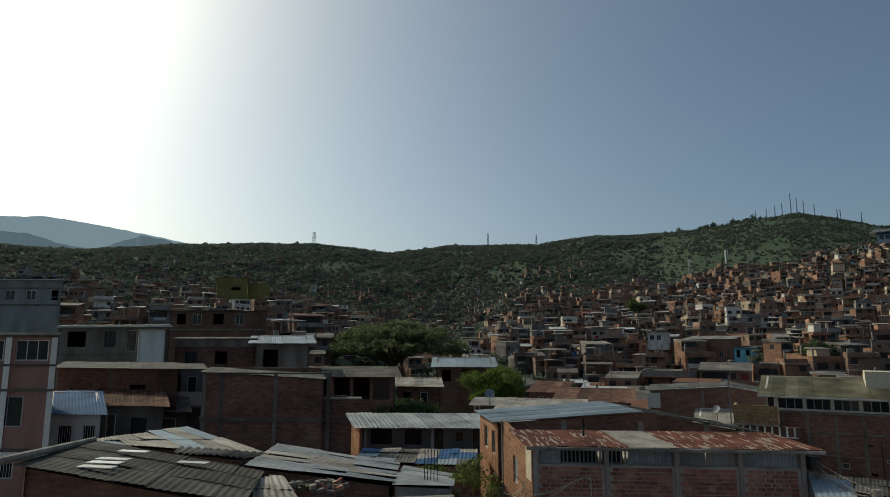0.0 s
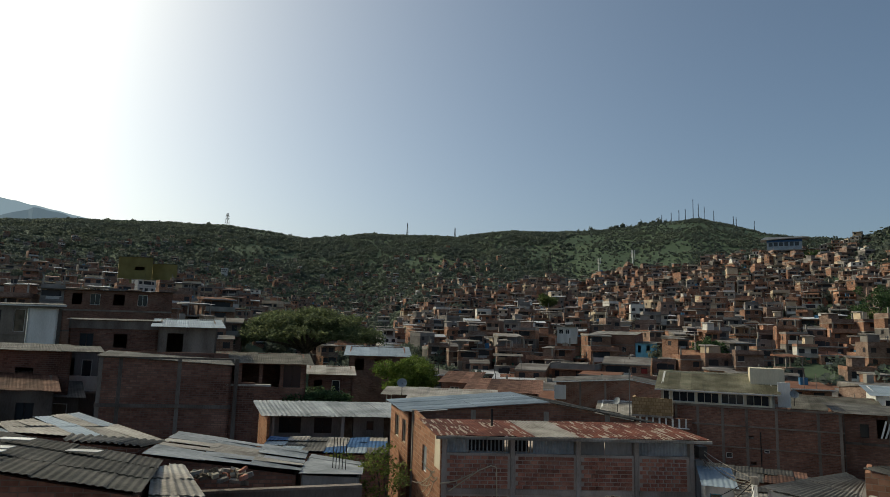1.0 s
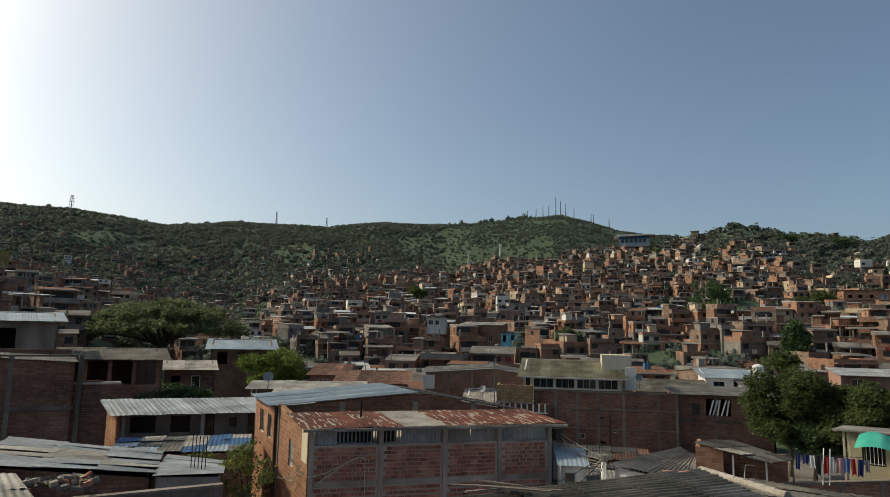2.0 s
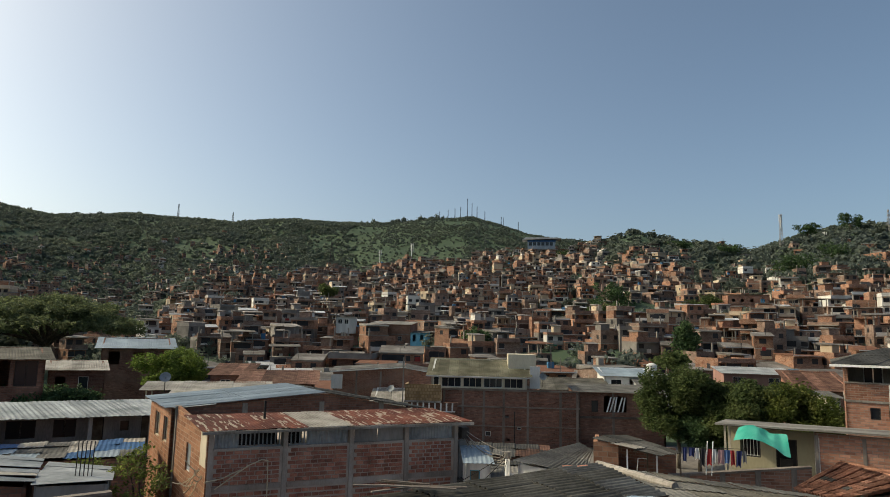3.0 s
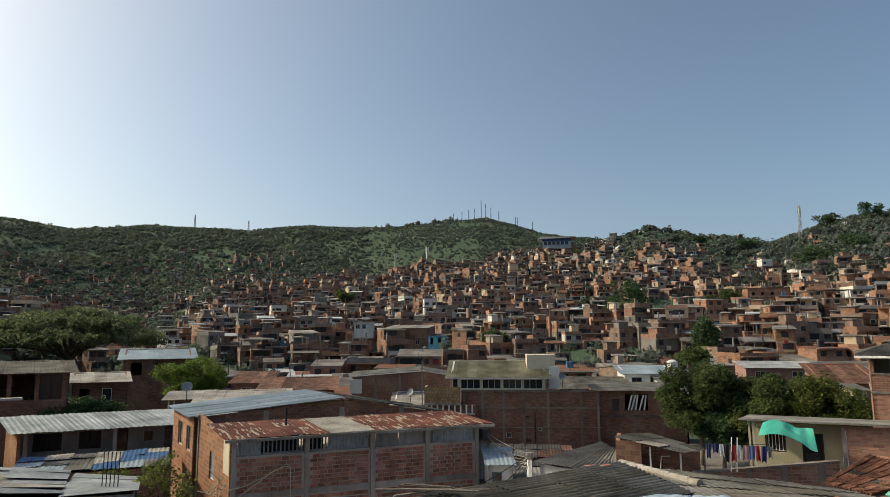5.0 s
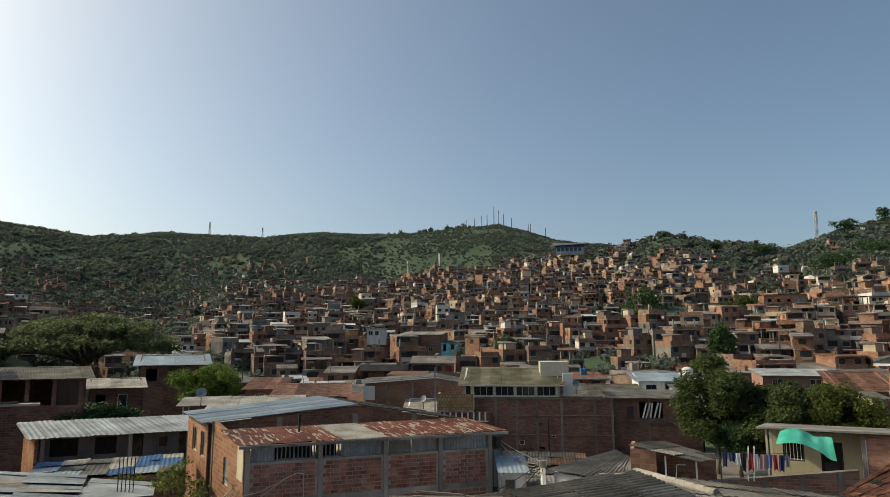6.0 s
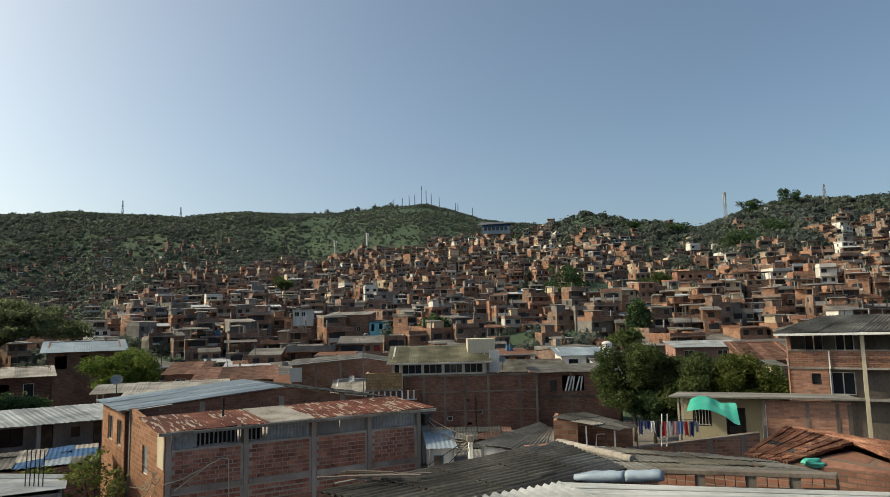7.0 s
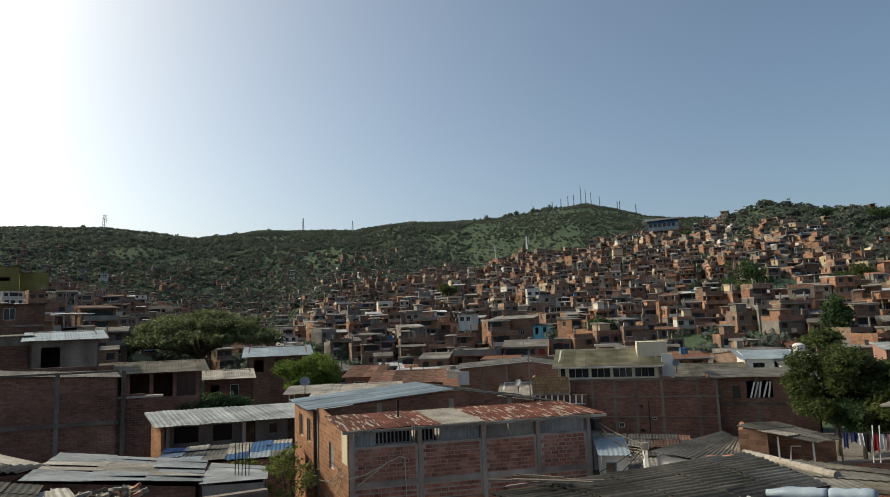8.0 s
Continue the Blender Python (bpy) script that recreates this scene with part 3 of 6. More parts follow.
def hillside():
    R = random.Random(11)
    heap, spots, count = Heap(), [], 0
    r = 74.0
    while r < 940:
        a = -72 + R.uniform(0, 3)
        while a < (62 if r < 520 else -16):
            gap = (4.7 + r * 0.003) / r
            x, y = r * math.sin(radians(a)), r * math.cos(radians(a))
            x, y = x + R.uniform(-1.6, 1.6), y + R.uniform(-1.6, 1.6)
            free = all((x - p) ** 2 + (y - q) ** 2 > s * s for p, q, s in CLEAR)
            if free and R.random() < settled(x, y):
                turn = -a * 0.6 + 14 + 40 * noise.noise(Vector((x / 60, y / 60, 1))) + R.uniform(-18, 18)
                F = Frame(x, y, ground(x, y) + R.uniform(-0.9, 0.9), turn)
                near = 2 if r < 128 and a > -34 else 1 if r < 175 else 0
                plan = hill_house_plan(R, near)
                if near and count < 290 and -50 < a < 45:
                    th = thing("house", F.o, {"b": "self-built red brick house on the slope", "g": "grey rendered house on the slope", "c": "cream painted house on the slope", "w": "white painted house on the slope"}[plan[3][0]], "house", "hillside houses")
                    hill_house(F, plan, R, None, th)
                    count += 1
                else:
                    hill_house(F, plan, R, heap)
                    spots.append((x, y))
            a += math.degrees(gap) * R.uniform(0.85, 1.25)
        r += 5.0 + r * 0.004
    ob = new("far_houses", heap.mesh("far_houses"))
    tagged(ob, "dense brick houses covering the hillside", "houses", kind="stuff")


# places kept free of random houses: x, y, radius
CLEAR = [(-29, 150, 9), (-17, 149, 9), (-26, 138, 7), (-15, 138, 7), (-60, 85, 13), (-68, 97, 13), (-50, 78, 9), (*(51.20, 219.10, 15.84)[:2], 13), (*(43.46, 195.22, 11.16)[:2], 8), (*(81.99, 217.03, 19.52)[:2], 10), (*(145.31, 282.86, 38.25)[:2], 15), (*(154.42, 277.99, 33.64)[:2], 15), (*(172.34, 290.76, 41.37)[:2], 13), (*(2.95, 145.97, 6.66)[:2], 6), (-31, 168, 10), (-18, 167, 9), (-8, 164, 5), (-72, 108, 15), (-10, 76, 9), (-3, 74, 7), (-33, 69, 6), (16, 78, 7), (23, 76, 6), (29, 78, 9), (35, 62, 9), (8, 74, 7), (-52, 48, 16), (-62, 34, 16), (-50, 76, 12), (-85, 30, 20), (-95, 45, 20), (52, 228, 10), (35, 240, 8), (-240, 225, 18), (-43, 74, 9), (-72, 62, 14), (-16, 64, 8)]
hillside()


# ---- woods ----
def clump_shapes(R, n, blades, size):
    """A few uneven leafy crowns of small blades, as vertices and faces."""
    out = []
    for k in range(n):
        V, F = [], []
        for i in range(blades):
            q = Vector((R.gauss(0, 1), R.gauss(0, 1), R.gauss(0, 1))).normalized()
            c = q * (0.66 + 0.5 * noise.noise(q * 2.2 + Vector((k * 7, 0, 0))) + R.uniform(-0.14, 0.16))
            c.z *= 0.85
            u = (Vector((R.uniform(-1, 1), R.uniform(-1, 1), R.uniform(-0.7, 0.7))) - q * 0.3).normalized()
            v = u.cross(q + Vector((R.uniform(-1, 1), R.uniform(-1, 1), R.uniform(0, 1))) * 0.5).normalized()
            s = size * R.uniform(0.7, 1.3)
            for p in (c - u * s, c + v * s * 0.7, c + u * s, c - v * s * 0.7):
                V.append(p[:])
            F.append((4 * i, 4 * i + 1, 4 * i + 2, 4 * i + 3))
        out.append((np.array(V), np.array(F)))
    return out


def woods():
    R = random.Random(5)
    fine, coarse = clump_shapes(R, 6, 150, 0.2), clump_shapes(R, 6, 34, 0.42)
    V, F, base, tries = [], [], 0, 0
    def add(x, y, s, stretch=1.0):
        nonlocal base
        v, f = (fine if x * x + y * y < 330 ** 2 else coarse)[R.randrange(6)]
        t = R.uniform(0, 6.28)
        c, q = math.cos(t), math.sin(t)
        w = np.column_stack((v[:, 0] * c - v[:, 1] * q, v[:, 0] * q + v[:, 1] * c, v[:, 2] * stretch)) * s
        V.append(w + (x, y, ground(x, y) + s * 0.55 * stretch))
        F.append(f + base)
        base += len(v)
    for _ in range(40000):
        a = R.uniform(-74, 16)
        r = math.sqrt(R.uniform(440 ** 2, 1160 ** 2))
        x, y = r * math.sin(radians(a)), r * math.cos(radians(a))
        open_ = noise.noise(Vector((x / 120, y / 120, 4))) + (0.25 if a > -12 else -0.1)
        if open_ > 0.25 and R.random() < 0.7:
            continue
        add(x, y, R.uniform(1.2, 3.4) * (0.7 if a > -10 else 1))
    for i in range(1300):
        a = R.uniform(-74, 12)
        r = 1150 + R.uniform(-15, 15)
        x, y = r * math.sin(radians(a)), r * math.cos(radians(a))
        add(x, y, R.uniform(1.8, 3.8) * R.choice((1, 1, 1, 1.35)), R.uniform(0.9, 2.3) if -9 < a < -2 else R.uniform(0.7, 1.3))
    for _ in range(7600):
        a = R.uniform(-74, 62)
        r = math.sqrt(R.uniform(100 ** 2, 520 ** 2))
        x, y = r * math.sin(radians(a)), r * math.cos(radians(a))
        if R.random() < settled(x, y) * 0.95 + (0.45 if r < 140 else 0) or r < 112 or not all((x - p) ** 2 + (y - q) ** 2 > s_ * s_ for p, q, s_ in CLEAR):
            continue
        add(x, y, R.uniform(1.2, 3.6))
    for _ in range(300):
        a, r = R.uniform(23, 34), R.uniform(285, 410)
        x, y = r * math.sin(radians(a)), r * math.cos(radians(a))
        if noise.noise(Vector((x / 38, y / 38, 21))) > -0.22:
            add(x, y, R.uniform(1.8, 4.6), R.uniform(0.9, 1.4))
    for _ in range(160):
        a, r = R.uniform(12.5, 21), R.uniform(352, 418)
        x, y = r * math.sin(radians(a)), r * math.cos(radians(a))
        add(x, y, R.uniform(1.5, 3.8))
    for _ in range(420):
        a = R.uniform(13, 50)
        r = R.uniform(400, 478)
        x, y = r * math.sin(radians(a)), r * math.cos(radians(a))
        if 14 < a < 19.5 and R.random() < 0.8:
            continue
        add(x, y, R.uniform(1.5, 3.6))
    V, F = np.concatenate(V), np.concatenate(F)
    me = bpy.data.meshes.new("woods")
    me.from_pydata(V.tolist(), [], F.tolist())
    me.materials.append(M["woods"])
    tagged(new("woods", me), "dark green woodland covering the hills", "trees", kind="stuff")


woods()

# ---- near houses ----
GZ = -1.0


def rust_house():
    F = Frame(-10.0, 25.25, GZ, 24, 12)
    w, d, top = 10.9, 6.0, 5.85 - GZ
    th = thing("house", F.o, "red clay-block house with a rust-streaked sheet roof", "house")
    part("core", boxes(F, (0.1, w - 0.1, 0.02, d - 0.2, top - 3.08, top - 0.82)), M["mortar"], th)
    part("lower_core", boxes(F, (0.1, w - 0.1, 0.0, d - 0.2, 0, top - 3.09)), M["brick"], th)
    cols = (0, 2.9, 5.7, 8.2, w - 0.3)
    for x in cols:
        part("column", boxes(F, (x + 0.05, x + 0.23, -0.04, 0.3, 0, top + 0.02)), M["concrete_mid"], th)
    for z0, z1 in ((top - 2.42, top - 2.2), (top - 0.84, top - 0.76)):
        for a, b in zip(cols, cols[1:]):
            part("beam", boxes(F, (a + 0.26, b + 0.02, -0.015, 0.2, z0, z1)), M["concrete_mid"], th)
    # upper strip: sheet panels, and two barred openings
    z0, z1 = top - 0.75, top - 0.08
    for k, (a, b, style) in enumerate(((0.28, 1.2, "s"), (1.22, 2.88, "b"), (3.18, 3.9, "b"), (3.92, 5.68, "s"), (5.98, 7.0, "g"), (7.02, 8.18, "g"), (8.48, 10.58, "s"))):
        if style == "b":
            ob = part("window", boxes(F, (a, b, 0.0, 0.05, z0, z0 + 0.05), (a, b, 0.0, 0.05, z1 - 0.05, z1)), M["zinc"], th)
            n = round((b - a) / 0.16)
            for i in range(n):
                x = a + (b - a) * (i + 0.5) / n
                part("bar", boxes(F, (x - 0.025, x + 0.025, 0.01, 0.04, z0 + 0.05, z1 - 0.05)), M["zinc"], ob)
            # near-black sheet paints the room's darkness behind the bars
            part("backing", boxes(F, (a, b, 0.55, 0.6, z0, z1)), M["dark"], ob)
        else:
            m = M["zinc"] if style == "s" else M["grey"]
            part("sheet_panel", sheet_mesh(F(a, 0.06, z0), F(b, 0.06, z0), F(b, 0.06, z1), F(a, 0.06, z1), 0.14 if style == "s" else 0.4, 0.018), m, th)
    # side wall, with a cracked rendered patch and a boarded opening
    # sunlit brick copy paints the sun on this side
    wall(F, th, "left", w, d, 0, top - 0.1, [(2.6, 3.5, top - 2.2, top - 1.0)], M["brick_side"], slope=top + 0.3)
    window(F, th, "left", w, d, (2.6, 3.5, top - 2.2, top - 1.0), "panel")
    part("render_patch", boxes(F, (-0.02, 0, 0.05, 1.0, top - 1.5, top - 0.2)), M["plaster"], th, "peeling pale render on the corner")
    part("side_column", boxes(F, (-0.05, 0.2, d - 0.3, d, 0, top + 0.3)), M["concrete"], th)
    part("flue", boxes(F, (2.5, 2.58, 1.2, 1.28, top + 0.2, top + 0.95)), M["iron"], th)
    # roof: streaked red sheets with one newer pale bay
    A, B, C, D = F(-0.35, -0.5, top + 0.03), F(w + 0.36, -0.5, top + 0.03), F(w + 0.36, 2.9, top + 0.24), F(-0.35, 2.9, top + 0.24)
    def at_(s, t):
        return A.lerp(B, s).lerp(D.lerp(C, s), t)
    for s0, s1, m in ((0, 0.36, "rust"), (0.36, 0.52, "zinc_old"), (0.52, 1, "rust")):
        roof(th, at_(s0, 0), at_(s1, 0), at_(s1, 1), at_(s0, 1), M[m], 0.15, 0.008, width=0.8, fascia="concrete")
    return th, F, w, d, top


RUST = rust_house()


def b_house():
    F = Frame(-13.7, 30.0, GZ, 24, 12)
    th = thing("house", F.o, "brick house with a low gable of blue-grey sheets", "house")
    l, m_, r = 6.08 - GZ, 6.65 - GZ, 5.66 - GZ
    holes = [(0.7, 1.7, l - 1.8, l - 0.6), (2.7, 3.9, l - 1.8, l - 0.6)]
    # lit brick on the left, dark brick in front: light painted by side
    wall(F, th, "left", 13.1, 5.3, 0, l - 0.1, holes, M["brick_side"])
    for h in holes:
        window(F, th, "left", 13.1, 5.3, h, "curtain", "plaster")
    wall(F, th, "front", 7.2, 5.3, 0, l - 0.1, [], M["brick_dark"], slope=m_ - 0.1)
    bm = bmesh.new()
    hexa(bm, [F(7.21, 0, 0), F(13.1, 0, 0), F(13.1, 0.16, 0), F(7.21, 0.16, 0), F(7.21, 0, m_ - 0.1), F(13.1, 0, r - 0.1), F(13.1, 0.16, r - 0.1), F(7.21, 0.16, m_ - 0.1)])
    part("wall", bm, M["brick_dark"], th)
    for x in (3.2, 7.0, 10.2):
        part("column", boxes(F, (x, x + 0.25, -0.03, 0.1, 0, l + 0.1)), M["concrete"], th)
    roof(th, F(-0.3, 5.5, l - 0.02), F(-0.3, -0.3, l - 0.02), F(7.2, -0.3, m_), F(7.2, 5.5, m_), M["zinc_blue"], 0.2, 0.02, rows=2)
    roof(th, F(13.4, -0.3, r - 0.05), F(13.4, 5.5, r - 0.05), F(7.2, 5.5, m_), F(7.2, -0.3, m_), M["fibre"], 0.2, 0.02, rows=2)


b_house()


def block_house(spec, ang, d, material, label, holes=(), left=(), right=(), roofm="fibre", rise=0.4, over=0.35, side=None, cols=(), slabs=(), slope=None, fascia=None, rows=1, low=None, name="house", wave=0.2):
    """A house from (x, y, top, width): holes as (from, to along the wall, drop of head, drop of sill, style, frame)."""
    x, y, top, w = spec
    z0 = low if low is not None else GZ
    az = math.degrees(math.atan2(x + w * math.cos(radians(ang)), y + w * math.sin(radians(ang))))
    F = Frame(x, y, z0, ang, max(0, -az + 3 - ang) if az < -20 else 0)
    top -= z0
    th = thing(name, F.o, label, "house")
    end = top if slope is None else slope - z0
    conv = lambda hs: [(h[0], h[1], top - h[3], top - h[2]) for h in hs]
    wall(F, th, "front", w, d, 0, top, conv(holes), M[material], slope=end)
    for s, hs, base in (("left", left, top), ("right", right, end)):
        wall(F, th, s, w, d, 0, base, conv(hs), M[side or material], slope=base + rise)
    wall(F, th, "back", w, d, 0, top + rise, [], M[material])
    part("floor", boxes(F, (0.17, w - 0.17, 0.17, d - 0.17, max(0.1, top - 2.6), max(0.2, top - 2.5))), M["concrete"], th)
    for s, hs in (("front", holes), ("left", left), ("right", right)):
        for h in hs:
            if len(h) > 4 and h[4] != "open":
                window(F, th, s, w, d, (h[0], h[1], top - h[3], top - h[2]), h[4], h[5] if len(h) > 5 else "white")
    for c in cols:
        part("column", boxes(F, (c, c + 0.22, -0.03, 0.12, 0, top - 0.02)), M["concrete_old"], th)
    for s0, s1 in slabs:
        part("floor_slab", boxes(F, (-0.06, w + 0.06, -0.09, 0.14, top - s1, top - s0)), M["concrete_old"], th)
    if roofm:
        up = 0.035
        roof(th, F(-over, -over, top + up - rise * over / d), F(w + over, -over, end + up - rise * over / d), F(w + over, d + over, end + rise + up), F(-over, d + over, top + rise + up), M[roofm], wave, 0.008, width=1.05, rows=rows, fascia=fascia)
    return th, F, w, top


# long white house, its front set back under the eaves
def porch_house():
    F = Frame(-26.55, 35.5, GZ, 26.6, 18)
    w, d, top, k = 12.6, 4.6, 4.42 - GZ, 1.5
    th = thing("house", F.o, "low white house with a shaded porch under corrugated zinc", "house")
    G = Shift(F, 0, k)
    z = top - 2.35
    holes = [(1.0, 2.5, z + 0.95, z + 2.0), (3.4, 4.6, z + 0.95, z + 2.0), (5.3, 6.1, z, z + 2.05), (7.0, 7.5, z + 1.2, z + 1.8), (8.2, 9.0, z, z + 2.05), (9.6, 11.6, z + 0.85, z + 2.0)]
    # wall, parapets and posts carry porch shade in their darkened white
    wall(G, th, "front", w, d - k, 0, top + 0.12, holes, M["porch_shade_white"])
    for h, style in zip(holes, ("glass", "glass", "door", "glass", "door", "glass")):
        window(G, th, "front", w, d - k, h, style, "iron")
    # end walls take lit and shaded brick copies
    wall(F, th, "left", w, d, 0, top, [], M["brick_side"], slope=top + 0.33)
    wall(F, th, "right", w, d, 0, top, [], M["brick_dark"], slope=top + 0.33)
    wall(F, th, "back", w, d, 0, top + 0.3, [], M["white"])
    part("porch_floor", boxes(F, (0.17, w - 0.17, 0.0, k - 0.01, z - 0.15, z)), M["concrete"], th)
    part("plinth", boxes(F, (0.17, w - 0.17, 0.02, 0.14, 0, z - 0.16)), M["brick_dark"], th)
    part("porch_parapet", boxes(F, (0.5, 4.9, 0.0, 0.12, z + 0.01, z + 0.42)), M["porch_shade_white"], th)
    part("porch_parapet", boxes(F, (6.6, 8.1, 0.0, 0.12, z + 0.01, z + 0.42)), M["porch_shade_white"], th)
    for x in (0.3, 4.9, 8.2, 12.6):
        part("porch_post", boxes(F, (x, x + 0.2, 0.0, 0.18, z + 0.005, top - 0.02)), M["porch_shade_white"], th)
    part("eave_beam", boxes(F, (0.17, w - 0.17, 0.02, 0.16, top - 0.01, top + 0.03)), M["wood"], th)
    roof(th, F(-0.5, -0.6, top), F(w + 0.5, -0.6, top), F(w + 0.5, d + 0.4, top + 0.4), F(-0.5, d + 0.4, top + 0.4), M["zinc"], 0.3, 0.014, width=1.05)


porch_house()

# cream house with gallery on the long dark wall
th, F, w, top = block_house((-2.9, 62.0, 5.75, 9.3), -1, 5.5, "plaster", "cream house with a glazed gallery and grey sheet roof", [(0.2, 0.75, 0.25, 1.3, "glass"), (1.0, 2.9, 0.3, 1.2, "glass"), (3.1, 4.9, 0.3, 1.2, "glass", "plaster"), (5.1, 6.9, 0.3, 1.2, "glass"), (7.1, 8.9, 0.3, 1.2, "glass", "plaster")], [(0.6, 1.5, 0.4, 1.4, "glass"), (2.2, 3.0, 0.4, 1.4, "glass")], roofm="moss", rise=1.25, over=0.5, fascia="white", side="white")
part("side_room", boxes(F, (7.6, 10.4, 2.4, 5.2, top + 0.5, top + 1.95)), M["plaster"], th, "stained cream rooftop tank room")
part("side_parapet", boxes(F, (9.6, 10.6, 0.3, 0.5, top - 1.2, top + 0.9)), M["white"], th)

th, F, w, top = block_house((-1.8, 61.0, 4.45, 13.1), 0.5, 0.7, "brick_dark", "long dark brown brick wall with concrete posts", [(4.2, 4.7, 3.9, 4.35, "glass"), (6.0, 6.4, 2.35, 2.6, "open"), (7.2, 7.6, 3.45, 3.7, "glass"), (6.1, 6.55, 4.5, 4.75, "open")], roofm=None, rise=0, cols=(0.1, 1.9, 3.9, 5.8, 8.1, 11.2, 12.8), slabs=((0, 0.14), (1.55, 1.67), (3.35, 3.43)))
part("drain_pipe", boxes(F, (6.9, 6.98, -0.1, -0.04, 0.5, top - 2)), M["iron"], th)

# tan lattice balcony
def balcony():
    F = Frame(-5.3, 60.2, 3.35, 0)
    th = thing("balcony", F.o, "tan lattice-block balcony with white rails beneath", "balcony")
    part("lattice_wall", boxes(F, (0, 3.4, 0, 0.18, 0, 1.5)), M["tan"], th)
    part("side_wall", boxes(F, (0, 0.18, 0.19, 2.2, 0, 1.5)), M["tan"], th)
    part("floor_slab", boxes(F, (-0.05, 3.45, -0.05, 2.3, -0.18, -0.005)), M["concrete"], th)
    part("lower_wall", boxes(F, (0.3, 5.0, 0.3, 2.2, -5, -0.19)), M["brick_dark"], th)
    for i in range(8):
        part("rail_post", boxes(F, (0.6 + 0.55 * i, 0.75 + 0.55 * i, 0.1, 0.2, -0.95, -0.19)), M["white"], th)
    part("hand_rail", boxes(F, (0.5, 4.8, 0.08, 0.22, -1.03, -0.96)), M["white"], th)
    part("pole", boxes(F, (-0.25, -0.15, -0.1, 0.0, -3, 4.0)), M["concrete"], th)


balcony()

# brick house with shuttered openings beside the trees
block_house((11.4, 62.4, 4.35, 8.4), 0, 5.5, "brick_dark", "brown brick house with three small openings", [(1.3, 1.95, 0.8, 1.9, "glass", "iron"), (2.5, 4.7, 0.35, 1.9, "open"), (6.6, 7.8, 0.65, 1.8, "bars")], roofm="fibre", rise=0.3, over=0.45, cols=(0, 3.3), slabs=((2.3, 2.5),))


def louvres():
    F = Frame(14.0, 62.3, 2.5, 0)
    th = thing("shutter", F.o, "broken white wooden slats leaning in an opening", "shutter")
    for a, b in ((0.1, 0.5), (0.4, 0.85), (0.8, 1.05), (1.15, 1.6), (1.6, 1.85)):
        bm = bmesh.new()
        hexa(bm, [F(a, -0.02, 0), F(a + 0.14, -0.02, 0), F(a + 0.14, 0.02, 0), F(a, 0.02, 0), F(b, -0.02, 1.4), F(b + 0.14, -0.02, 1.4), F(b + 0.14, 0.02, 1.4), F(b, 0.02, 1.4)])
        part("slat", bm, M["white"], th)


louvres()

# red brick house with a white verge
th, F, w, top = block_house((-14.9, 73.5, 5.0, 8.2), 8, 6, "brick", "red brick house with a white roof verge", [], roofm="fibre", rise=0.1, slope=5.6, over=0.3, fascia="white", cols=(2.6, 5.4))
part("white_box", boxes(F, (-0.2, 1.1, -0.3, -0.01, top - 2.0, top - 0.4)), M["white"], th)
block_house((-6.8, 74.6, 5.6, 4.0), 4, 6, "brick", "narrow red brick house with a sloping verge", [], roofm="fibre", rise=0.1, slope=4.9, over=0.2, fascia="white")

